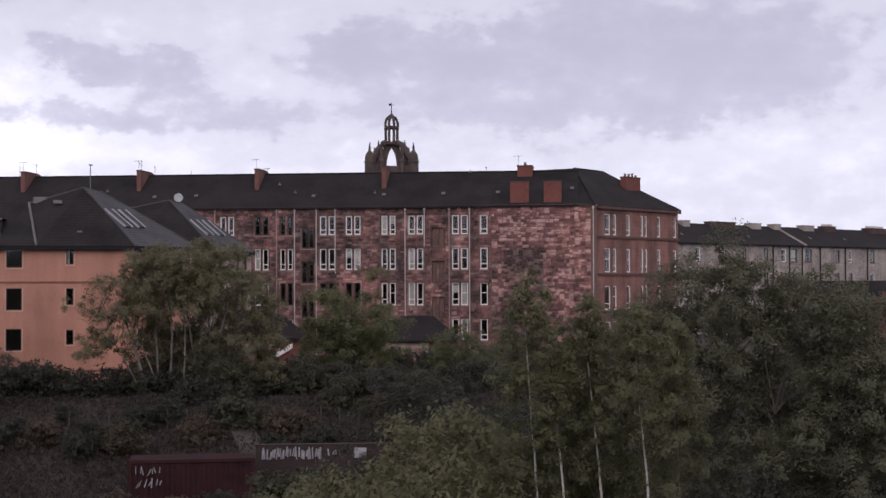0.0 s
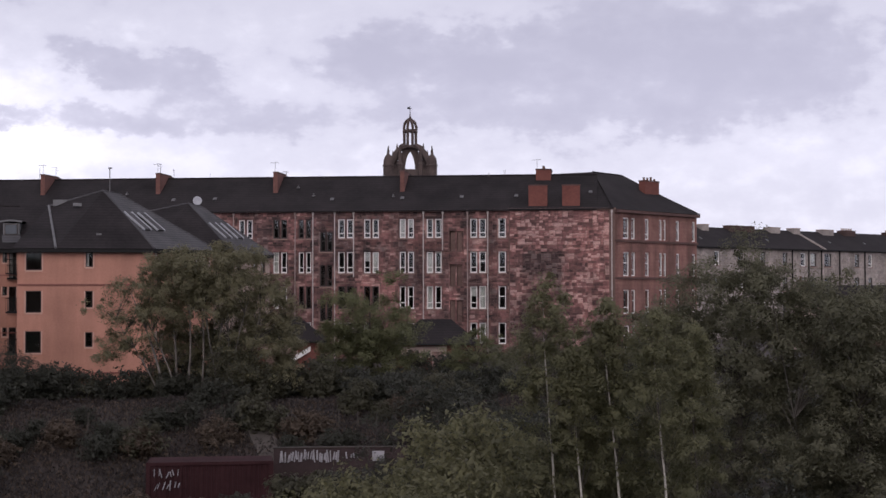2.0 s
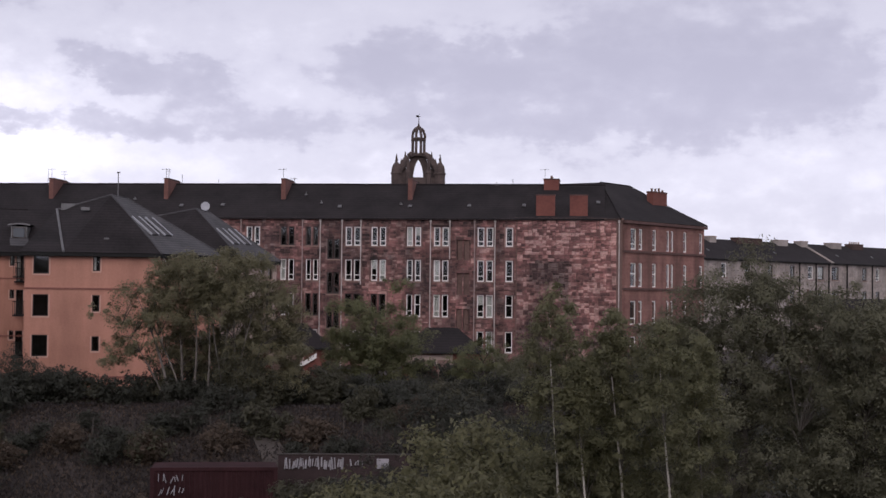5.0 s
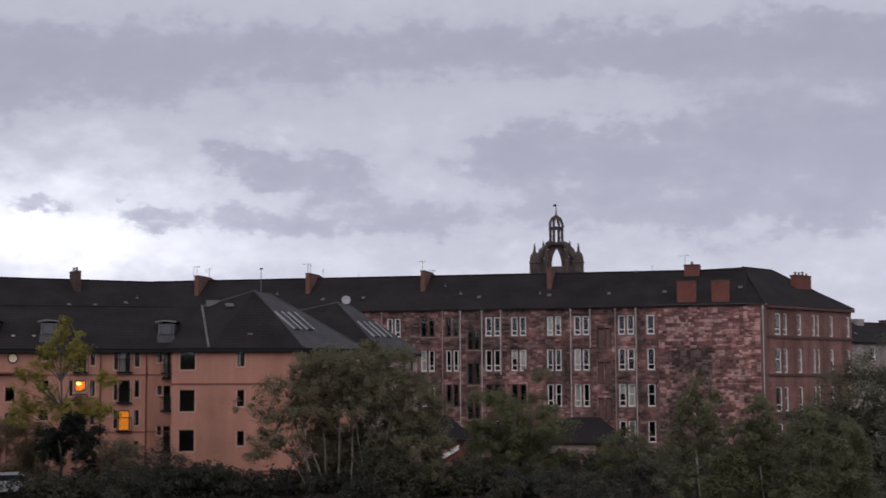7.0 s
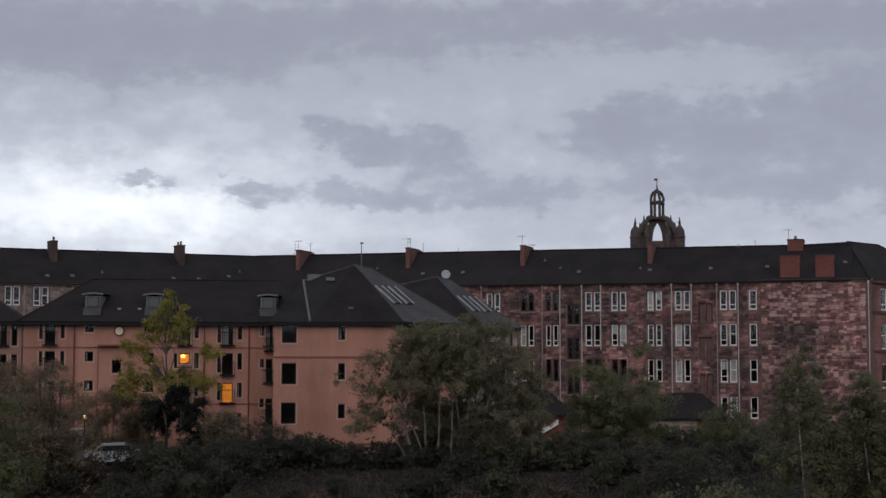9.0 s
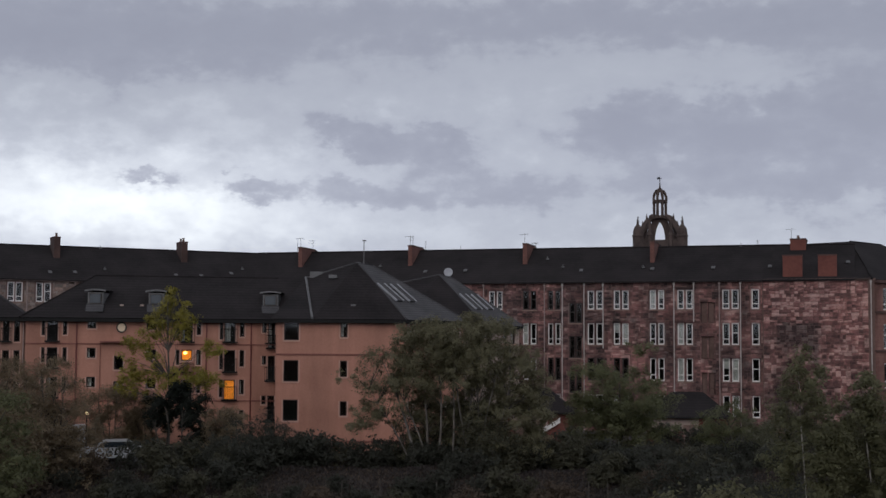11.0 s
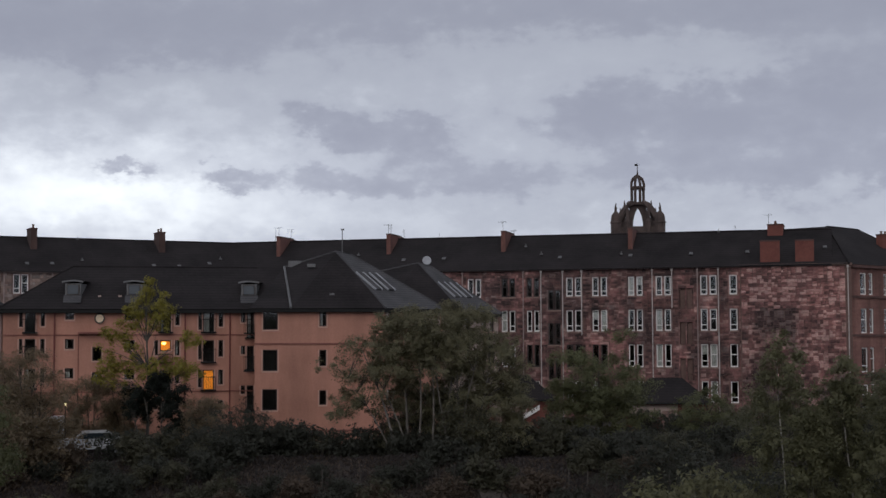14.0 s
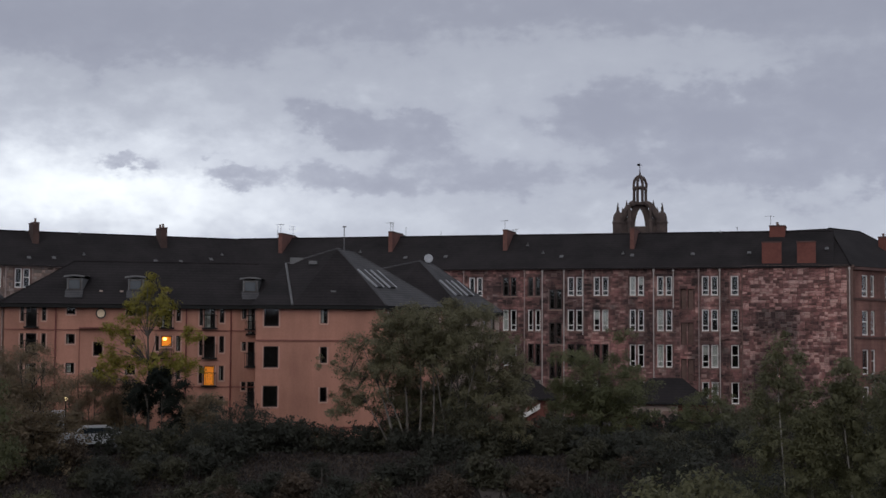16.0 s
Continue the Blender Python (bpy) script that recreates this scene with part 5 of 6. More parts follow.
# ---------- planting ----------
def leaves(clumps, n, size, rng, spread):
    """n small leaf blades on the clumps (x, y, z, radius, bough's direction): corners, and the direction each blade faces."""
    cl = np.array(clumps)
    idx = rng.integers(0, len(cl), n)
    d = rng.normal(size=(n, 3))
    d /= np.linalg.norm(d, axis=1)[:, None]
    low = (d[:, 2] < -0.2) & (rng.random(n) < 0.5)
    d[low, 2] *= -1
    c = cl[idx, :3] + d * (rng.random(n) ** 0.5)[:, None] * cl[idx, 3:4] * spread
    out = d * 0.55 + cl[idx, 4:7] * 0.7
    out[:, 2] += 0.25
    out /= np.linalg.norm(out, axis=1)[:, None]
    face = out + rng.normal(size=(n, 3)) * 0.4
    face /= np.linalg.norm(face, axis=1)[:, None]
    u = np.cross(face, rng.normal(size=(n, 3)))
    u /= np.linalg.norm(u, axis=1)[:, None]
    w = np.cross(face, u)
    s = size * (0.6 + 0.8 * rng.random(n))[:, None]
    v = np.stack([c - u * s, c - w * s * 0.45, c + u * s, c + w * s * 0.45], 1).reshape(-1, 3)
    turn = np.sum(np.cross(v[1::4] - v[0::4], v[2::4] - v[0::4]) * out, axis=1) < 0
    q = v.reshape(-1, 4, 3)
    q[turn] = q[turn][:, ::-1]
    return q.reshape(-1, 3), np.repeat(out, 4, axis=0)


def leaf_mesh(name, v, material, facing=None):
    n = len(v) // 4
    me = bpy.data.meshes.new(name)
    me.vertices.add(4 * n)
    me.vertices.foreach_set("co", v.astype(np.float32).ravel())
    me.loops.add(4 * n)
    me.loops.foreach_set("vertex_index", np.arange(4 * n, dtype=np.int32))
    me.polygons.add(n)
    me.polygons.foreach_set("loop_start", np.arange(0, 4 * n, 4, dtype=np.int32))
    me.update(calc_edges=True)
    me.validate()
    if facing is not None:
        me.polygons.foreach_set("use_smooth", np.ones(n, dtype=bool))
        me.normals_split_custom_set_from_vertices(facing.tolist())
    me.materials.append(material)
    return me


def tree(at, label, lobes, n, size, leaf, stems, bark=None, category="tree", name="tree", clump=0.55, per=0.16, seed=1, group="", limbs=24, branch=0.05, spread=1.0, kmin=8, bough=0.45):
    """A tree or shrub. lobes: ellipsoids (x, y, z, rx, ry, rz) of the crown; stems: (x, y, lean x, lean y, height, radius)."""
    rng = np.random.default_rng(seed)
    rnd = random.Random(seed)
    b = thing(name, at, label, category, group)
    clumps = []
    for x, y, z, rx, ry, rz, *thin in lobes:
        k = max(kmin, int(rx * ry * rz * 4.2 / (clump ** 3) * per))
        if thin:
            k = max(6, int(k * thin[0]))
        # boughs over the lobe's shell, then clumps heaped on each bough
        big = bough * (rx * ry * rz) ** (1 / 3)
        nb = max(5, min(26, int(5.0 / bough ** 2 * min(1.0, (rx * ry * rz) ** (1 / 3)))))
        j = np.arange(nb) + 0.5
        up, turn = 1 - 2 * j / nb, j * 2.39996 + rng.random() * 6.28
        p = np.stack([np.sqrt(1 - up * up) * np.cos(turn), np.sqrt(1 - up * up) * np.sin(turn), up], 1) + rng.normal(size=(nb, 3)) * 0.16
        at_b = p * (0.58 + 0.34 * rng.random(nb))[:, None] * np.array([rx, ry, rz]) + np.array([x, y, z])
        k = max(k, int(nb * (2.5 if not thin else 2.5 * thin[0])))
        which = rng.integers(0, nb, k)
        e = rng.normal(size=(k, 3))
        e /= np.linalg.norm(e, axis=1)[:, None]
        e[:, 2] = np.where(e[:, 2] < -0.3, -e[:, 2], e[:, 2])
        pos = at_b[which] + e * (rng.random(k) ** 0.5)[:, None] * big * np.array([1.0, 1.0, 0.75])
        r = clump * (0.45 + 0.8 * rng.random(k))
        clumps += [(*a, q, *c) for a, q, c in zip(pos, r, e)]
    trunk = M()
    tops = []
    for sx, sy, lx, ly, h, r in stems:
        path = []
        for k in range(7):
            a = k / 6
            path.append((sx + lx * a + 0.12 * math.sin(a * 5 + sx), sy + ly * a + 0.1 * math.cos(a * 4 + sy), h * a))
        trunk.tube(path, [r * (1 - 0.8 * k / 6) for k in range(7)], 7)
        tops.append(path)
    part("trunk", trunk, bark or BARK, b)
    if limbs:
        lm = M()
        for q in rnd.sample(clumps, min(limbs, len(clumps))):
            pth = min(tops, key=lambda t: (t[3][0] - q[0]) ** 2 + (t[3][1] - q[1]) ** 2)
            best = min(pth[2:], key=lambda s: (s[0] - q[0]) ** 2 + (s[1] - q[1]) ** 2 + (s[2] - q[2] * 0.75) ** 2)
            a, e = Vector(best), Vector(q[:3])
            mid = (a + e) / 2 + Vector((rnd.uniform(-.2, .2), rnd.uniform(-.2, .2), 0.15))
            lm.tube([a, mid, e], [branch, branch * 0.6, branch * 0.2], 5)
        tagged(part("branchwork", lm, BARK, b), kind="stuff")
    blades, facing = leaves(clumps, n, size, rng, spread)
    cr = part("crown", leaf_mesh("crown", blades, leaf, facing), None, b)
    tagged(cr, kind="stuff")
    return b


def polar(az, r, dz=0.0):
    x, y = r * math.sin(radians(az)), r * math.cos(radians(az))
    return pose(x, y, ground_z(x, y) + dz)


# the broad many-stemmed tree before the flats
tree(polar(-10.2, 89), "broad many-stemmed willow with thin green foliage",
     [(0.4, 0, 7.3, 3.6, 3.0, 1.9), (-1.4, 0, 6.6, 2.8, 2.6, 2.0, 0.7), (2.4, 0, 6.4, 3.0, 2.4, 2.2), (-3.4, 0, 5.6, 2.3, 2.0, 1.7, 0.55), (-2.6, -0.5, 4.1, 2.2, 1.4, 0.9, 0.4), (4.2, 0, 4.9, 1.9, 1.8, 2.3), (0.4, -1.2, 5.6, 4.2, 1.6, 1.4),
      (4.3, -0.5, 2.6, 2.0, 2, 2.2), (2.8, -0.8, 2.9, 1.2, 1.2, 1.6), (-4.6, 0, 3.5, 1.3, 1, 0.6, 0.4), (-5.2, 0, 2.6, 0.8, 0.8, 0.4, 0.4), (5.2, 0, 3.4, 1.0, 1.4, 2.0), (0.6, 1.5, 4.0, 3.2, 1, 1.0, 1.6), (0.2, 1.6, 2.3, 2.9, 0.9, 1.5, 2.2), (-1.2, 1.2, 3.3, 1.6, 0.8, 1.0, 0.6), (-3.6, 0.6, 2.9, 1.3, 0.8, 0.6, 0.35), (3.8, -0.8, 1.2, 2.2, 1.2, 1.2)],
     155000, 0.062, LEAF_WILLOW, [(-1.3, -0.4, -2.2, 0, 6.4, 0.11), (-0.9, 0.1, -0.6, 0.2, 7.2, 0.10), (-0.3, -0.4, 0.3, -0.2, 7.6, 0.09), (0.5, -0.9, 0.5, 0, 7.4, 0.08), (1.0, -0.3, 1.3, 0, 7.0, 0.11), (-1.6, 0.2, -3.0, 0.1, 4.8, 0.06), (2.2, -1.2, 1.2, 0, 6.2, 0.08), (3.2, -1.4, 0.8, 0.3, 5.4, 0.09), (-0.6, -0.5, -2.6, 0, 6.2, 0.06), (1.7, -1.0, -0.9, 0, 7, 0.07), (2.7, -1.4, -0.6, 0.2, 6, 0.06)],
     WILLOW_BARK, clump=0.42, per=0.3, seed=2, limbs=190, branch=0.026)
tree(polar(-3.55, 101), "rounded mid-green broadleaf tree", [(0, 0, 3.9, 3.2, 3, 2.6), (-1.6, 0, 2.6, 2.2, 2, 2.0), (1.7, 0, 2.6, 2.2, 2, 2.0), (0, -0.5, 1.6, 3.0, 2, 1.6)], 55000, 0.068, LEAF_MID,
     [(0, 0, 0.2, 0, 5, 0.2)], clump=0.5, per=0.4, seed=3, kmin=60, bough=0.42)
tree(polar(0.6, 98), "light green shrub beside the outhouse", [(0, 0, 2.0, 2.4, 2, 1.6), (2.4, 0, 1.4, 2, 1.6, 1.3)], 22000, 0.062, LEAF_MID, [(0, 0, 0.1, 0, 2.4, 0.1)], clump=0.4, per=0.3, seed=4, category="shrub", name="shrub")
tree(polar(2.6, 92), "mixed green shrub at the gable foot", [(0, 0, 2.0, 2.4, 2, 1.7), (2.4, 0, 2.0, 2.4, 1.6, 1.8), (5, 0, 2.0, 2.4, 1.6, 1.8)], 28000, 0.062, LEAF_DARK, [(0, 0, 0.1, 0, 2.4, 0.1)], clump=0.4, per=0.3, seed=34, category="shrub", name="shrub")
# slender birches close by: bearing, range, height, crown half width
BIRCH = [(3.45, 46, 10.2, 1.2, -0.15, 5), (4.5, 45.5, 8.2, 0.75, -0.1, 6), (6.0, 46, 9.6, 0.85, -0.35, 7), (7.7, 45, 9.4, 1.1, -0.2, 8), (5.2, 49, 8.0, 0.9, 0.1, 28), (8.7, 48, 8.6, 1.0, 0.1, 38)]
for a, r, h, w, ln, sd in BIRCH:
    tree(polar(a, r), "slender silver birch with pale trunk and drooping foliage",
         [(ln, 0, h * 0.92, w * 0.5, w * 0.6, h * 0.09), (ln * 0.8, 0, h * 0.82, w * 0.8, w * 0.8, h * 0.11), (ln * 0.7, 0, h * 0.7, w * 1.0, w, h * 0.14), (0.1, 0.5, h * 0.52, w * 1.1, w, h * 0.18), (0.0, 1.2, h * 0.32, w * 1.15, w, h * 0.2), (0, 1.3, h * 0.14, w * 1.1, w * 0.8, h * 0.14)],
         38000, 0.047, LEAF_BIRCH, [(0, -0.75, ln, 0.95, h * 0.95, 0.06)], BIRCH_BARK if sd < 20 else BARK, clump=0.3, per=0.3, seed=sd, group="birches", limbs=40, branch=0.012, kmin=24)
# heavy trees
tree(polar(10.3, 60), "tall dense dark green tree",
     [(0.3, 0, 10.2, 1.2, 1.4, 1.8), (-0.9, 0, 9.0, 1.9, 2, 2.0), (1.5, 0, 9.2, 1.8, 2, 2.0), (-2.9, 0, 8.0, 1.3, 1.5, 1.3), (-2.3, 0, 7.2, 1.7, 2.0, 2.2), (2.8, 0, 7.4, 1.7, 2.0, 2.0), (0.5, 0, 6.6, 3.4, 2.6, 2.4), (-3.0, 0, 5.4, 1.6, 2, 2.4), (3.6, 0, 5.6, 1.6, 2, 2.4), (0.5, 0, 4.0, 3.9, 2.6, 2.6), (3.4, -0.3, 2.8, 2.2, 2.2, 2.6), (-1.8, 0.6, 2.2, 1.6, 2, 2.0), (3.0, 0, 8.9, 1.3, 1.5, 1.5), (4.5, 0, 7.9, 1.3, 1.5, 1.7)],
     180000, 0.057, LEAF_DARK, [(0, 0, 0.2, 0, 9.5, 0.25), (2.9, -2.6, -1.1, 0.6, 5, 0.05)], clump=0.5, per=0.34, seed=9, limbs=60, branch=0.035, kmin=60)
tree(polar(14.7, 58), "tall dense dark green tree",
     [(0.0, 0, 8.7, 1.2, 1.4, 1.7), (0.0, 0, 7.0, 1.9, 2.0, 2.2), (1.8, 0, 7.2, 1.8, 2.0, 2.0), (0.8, 0, 5.0, 2.8, 2.2, 2.6), (-0.3, -0.4, 2.8, 3.0, 2.2, 2.6), (2.8, 0, 3.4, 2, 2, 3)],
     95000, 0.06, LEAF_DARK, [(0, 0, 0.2, 0, 8, 0.22)], clump=0.5, per=0.34, seed=10, limbs=40, branch=0.035, kmin=55)
tree(polar(18.9, 60), "tall dense dark green tree", [(0, 0, 7.0, 2.4, 2.4, 2.6), (0, 0, 4.2, 3, 2.4, 3)], 26000, 0.075, LEAF_DARK, [(0, 0, 0.2, 0, 8, 0.22)], clump=0.5, per=0.3, seed=29, limbs=30)
# street tree before the lit windows, lamplight put into its yellow leaves; ivy beneath
tree(polar(-20.55, 97), "slim tree in front of lit windows, yellow lamplight put into its leaf colour", [(-0.1, 0, 10.2, 0.45, 0.5, 0.9), (-0.5, 0, 8.9, 1.3, 1.0, 0.8), (0.9, 0, 8.9, 0.6, 0.6, 0.9), (-0.3, 0, 8.0, 1.9, 1.3, 0.7), (-1.9, 0, 6.0, 1.4, 1.1, 1.2), (0.9, 0, 5.2, 1.6, 1.2, 0.7), (-0.9, 0, 4.6, 2.4, 1.6, 1.0), (2.4, 0, 5.0, 1.0, 0.9, 0.6), (-2.1, 0, 7.3, 1.1, 0.9, 0.5), (2.7, 0, 6.9, 0.7, 0.7, 0.5), (-2.8, 0, 5.0, 1.2, 0.9, 0.9)],
     19000, 0.07, LEAF_YELLOW, [(0, -0.5, 0.1, 0, 10.4, 0.11)], seed=12, clump=0.34, per=0.17, limbs=80, branch=0.028)
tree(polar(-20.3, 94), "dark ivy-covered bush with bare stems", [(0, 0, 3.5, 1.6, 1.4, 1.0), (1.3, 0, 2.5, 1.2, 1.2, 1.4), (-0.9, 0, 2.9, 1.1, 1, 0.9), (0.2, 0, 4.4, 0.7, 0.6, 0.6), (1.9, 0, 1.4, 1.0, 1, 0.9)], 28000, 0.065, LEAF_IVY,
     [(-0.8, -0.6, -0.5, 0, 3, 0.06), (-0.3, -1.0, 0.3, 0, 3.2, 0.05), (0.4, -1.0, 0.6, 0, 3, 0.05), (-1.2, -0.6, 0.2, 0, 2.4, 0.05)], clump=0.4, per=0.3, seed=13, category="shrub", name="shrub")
tree(polar(-27.6, 64), "leafy green tree at the edge of the railway", [(0, 0, 7.4, 2.0, 1.8, 1.9), (0.6, 0, 5.2, 2.4, 2, 2.0), (-0.6, 0, 3.4, 2.6, 2, 2.2)], 45000, 0.06, LEAF_MID, [(0, 0, 0.2, 0, 8, 0.15)], clump=0.45, per=0.3, seed=71)
tree(polar(-24.6, 58), "light green bushy sapling by the track", [(0, 0, 3.4, 1.0, 0.9, 1.2), (0.3, 0, 2.0, 1.4, 1.1, 1.2), (-0.8, 0, 1.4, 1.0, 1, 1.0)], 18000, 0.055, LEAF_LIME, [(0, 0, 0.1, 0, 4, 0.06)], clump=0.36, per=0.28, seed=72)
# thin brownish growth before the end of the flats
for a, r, h, w, sd in ((-26.9, 86, 6.8, 2.3, 61), (-24.9, 85, 6.5, 2.3, 62), (-22.9, 101, 4.6, 1.9, 63), (-28.8, 84, 6.4, 2.4, 64), (-21.6, 100, 4.4, 1.5, 65), (-18.6, 92, 3.6, 1.6, 66), (-25.9, 92, 6.4, 2.2, 68)):
    tree(polar(a, r), "thin twiggy brownish tree in early leaf", [(0, 0, h * 0.72, w, w * 0.8, h * 0.28), (0.4, 0, h * 0.42, w * 1.1, w * 0.8, h * 0.3), (-0.4, 0, h * 0.25, w * 1.1, w * 0.8, h * 0.22)], 30000, 0.05, LEAF_BROWN,
         [(0, 0, -0.4, 0, h * 0.9, 0.06), (0.3, 0, 0.7, 0, h * 0.85, 0.05), (-0.4, 0, -0.9, 0, h * 0.8, 0.05), (0.1, 0.2, 0.1, 0, h * 0.95, 0.05)], clump=0.5, per=0.4, seed=sd, group="brownish trees", limbs=110, branch=0.018, bough=0.4)


def bush(kind, seed, big):
    leaf, lab = ((LEAF_LIME, "light yellow-green leafy trackside shrub"), (LEAF_SHRUB, "dark green leafy trackside shrub"),
                 (LEAF_BRACKEN, "thin brownish twiggy trackside shrub"), (LEAF_SCRUB, "dull green leafy trackside shrub"), (LEAF_BROWN, "thin brownish leafy trackside shrub"))[kind]
    r = random.Random(seed)
    k = 2.0 if big else 1.0
    lobes = [(k * r.uniform(-0.7, 0.7), k * r.uniform(-0.6, 0.6), k * r.uniform(0.4, 1.2), k * r.uniform(0.55, 1.0), k * r.uniform(0.6, 1.0), k * r.uniform(0.5, 0.9)) for _ in range(6)]
    return tree(pose(0, 0, 0), lab, lobes, 8600 if big else 2800, 0.07 if big else 0.09, leaf, [(0.1, 0, 0.3, 0.1, 1.4 * k, 0.03 * k), (-0.2, 0, -0.4, 0.1, 1.3 * k, 0.03 * k)],
                clump=0.34 if big else 0.28, per=0.3, seed=seed, category="shrub", name="shrub", limbs=20, branch=0.016)


BUSHES = []
# bearing, range, kind, scale: the bank, the trackside and the near scrub
r_ = random.Random(77)
for k in range(56):
    if 8 <= k <= 12:
        continue
    BUSHES.append((-29 + k * 0.56 + r_.uniform(-0.2, 0.2), r_.uniform(84, 92), r_.choice((1, 1, 1, 3)), r_.uniform(0.9, 1.3)))
for k in range(48):
    BUSHES.append((-29 + k * 0.66 + r_.uniform(-0.3, 0.3), r_.uniform(76, 84), r_.choice((1, 1, 2, 3)), r_.uniform(0.6, 1.05)))
for k in range(20):
    BUSHES.append((-29 + k * 1.0 + r_.uniform(-0.3, 0.3), r_.uniform(56, 74) if not 8 < k + 0.0 < 24 else r_.uniform(55, 62), r_.choice((1, 2, 3)), r_.uniform(0.5, 0.8)))
for a, r, kind, s in ((1.3, 51, 0, 3.0), (-0.7, 50, 0, 2.9), (0.3, 52, 0, 3.2), (2.3, 56, 1, 2.8), (0.4, 56, 1, 2.4), (-1.2, 47, 0, 1.7), (-4.4, 46, 0, 2.4), (-6.0, 45, 0, 2.1), (-2.9, 46, 0, 2.4), (-7.6, 45, 0, 1.5), (-5.2, 47, 0, 2.3), (-10.6, 46, 2, 1.2), (-0.2, 45, 0, 2.6), (-9.2, 44, 2, 1.1), (-8.3, 63, 1, 0.9), (-10.2, 62, 2, 0.8), (-6.6, 66, 3, 1.1), (-4.6, 67, 1, 1.2), (-5.6, 65, 3, 1.0), (-2.8, 68, 1, 1.6), (-0.6, 112, 1, 1.2), (-1.6, 113, 1, 1.1), (0.4, 112, 3, 1.0), (-5.6, 110, 1, 1.0),
                      (11.5, 45, 1, 2.0), (13.2, 44, 3, 1.9), (14.6, 43, 3, 2.1), (16.0, 43, 3, 2.0), (4.9, 53, 0, 2.3), (6.6, 54, 1, 2.2),
                      (-15.6, 42, 2, 1.6), (-17.4, 41, 2, 1.9), (-14.0, 50, 1, 1.2), (-19.5, 48, 3, 1.9), (-21.5, 49, 4, 2.1), (-23.4, 50, 3, 2.3), (-25.2, 49, 4, 2.4), (-27, 48, 3, 2.6), (-28.6, 47, 1, 3),
                      (-8.6, 87, 3, 1.8), (-9.4, 92, 1, 2.6), (-10.6, 93, 1, 2.2), (-25.4, 95, 4, 1.5), (-24.5, 95.5, 1, 1.45), (-24.6, 84, 4, 2.2), (-26.6, 82, 4, 2.8), (-28.4, 82, 4, 3.0), (-18.2, 86, 1, 1.6), (-16.9, 88, 1, 1.5), (-19.0, 72, 1, 1.5), (-12.8, 62, 2, 1.0),
                      (2.0, 70, 1, 2.2), (3.6, 72, 1, 2.4), (5.4, 74, 1, 2.6), (7.2, 75, 1, 3.0), (9, 78, 1, 3.0), (-1, 76, 1, 2.2), (12.6, 70, 1, 3.2), (17, 70, 1, 3.4)):
    BUSHES.append((a, r, kind, s))
PROTO = {}
for i, (a, r, kind, s) in enumerate(BUSHES):
    big = s >= 1.5
    key = (kind, i % 2, big)
    if big:
        s /= 2.0
    m = polar(a, r, -0.1) @ Matrix.Rotation(i * 2.4, 4, "Z") @ Matrix.Diagonal((s, s, s * (0.9 + 0.2 * (i % 3) / 2), 1))
    if key not in PROTO:
        PROTO[key] = bush(kind, 40 + kind * 2 + i % 2 + 20 * big, big)
        PROTO[key].matrix_basis = m
        PROTO[key]["group"] = "scrub on the bank"
    else:
        c = PROTO[key]
        keep = c.matrix_basis.copy()
        c.matrix_basis = Matrix.Identity(4)
        copy_thing(c, m)
        c.matrix_basis = keep


def undergrowth():
    """Grass, bramble and dead stalks over the bank and the trackside."""
    rng = np.random.default_rng(91)
    for name, leaf, n, lo, hi, size, tall in (("undergrowth", LEAF_BANK, 120000, 55, 100, 0.10, 0.35), ("dead_grass", LEAF_BRACKEN, 50000, 60, 90, 0.08, 0.25)):
        a, r = np.radians(rng.uniform(-30, 4, n)), rng.uniform(lo, hi, n)
        x, y = r * np.sin(a), r * np.cos(a)
        k = np.array([noise.noise((p * 0.35, q * 0.35, 7.0 + size)) for p, q in zip(x, y)])
        keep = k > -0.5
        x, y, k = x[keep], y[keep], k[keep]
        z = np.array([ground_z(p, q) for p, q in zip(x, y)]) + (0.05 + tall * rng.random(len(x)) * (0.6 + 2.0 * np.clip(k, 0, 1)))
        c = np.stack([x, y, z], 1)
        u = rng.normal(size=c.shape)
        u[:, 2] = np.abs(u[:, 2]) + 0.7
        u /= np.linalg.norm(u, axis=1)[:, None]
        w = np.cross(u, rng.normal(size=c.shape))
        w /= np.linalg.norm(w, axis=1)[:, None]
        s = size * (0.6 + 0.9 * rng.random(len(c)))[:, None]
        v = np.stack([c - u * s, c + w * s * 0.4, c + u * s, c - w * s * 0.4], 1).reshape(-1, 3)
        ob = new(name, leaf_mesh(name, v, leaf))
        tagged(ob, "rough grass and bramble covering the railway bank", "undergrowth", kind="stuff")


undergrowth()


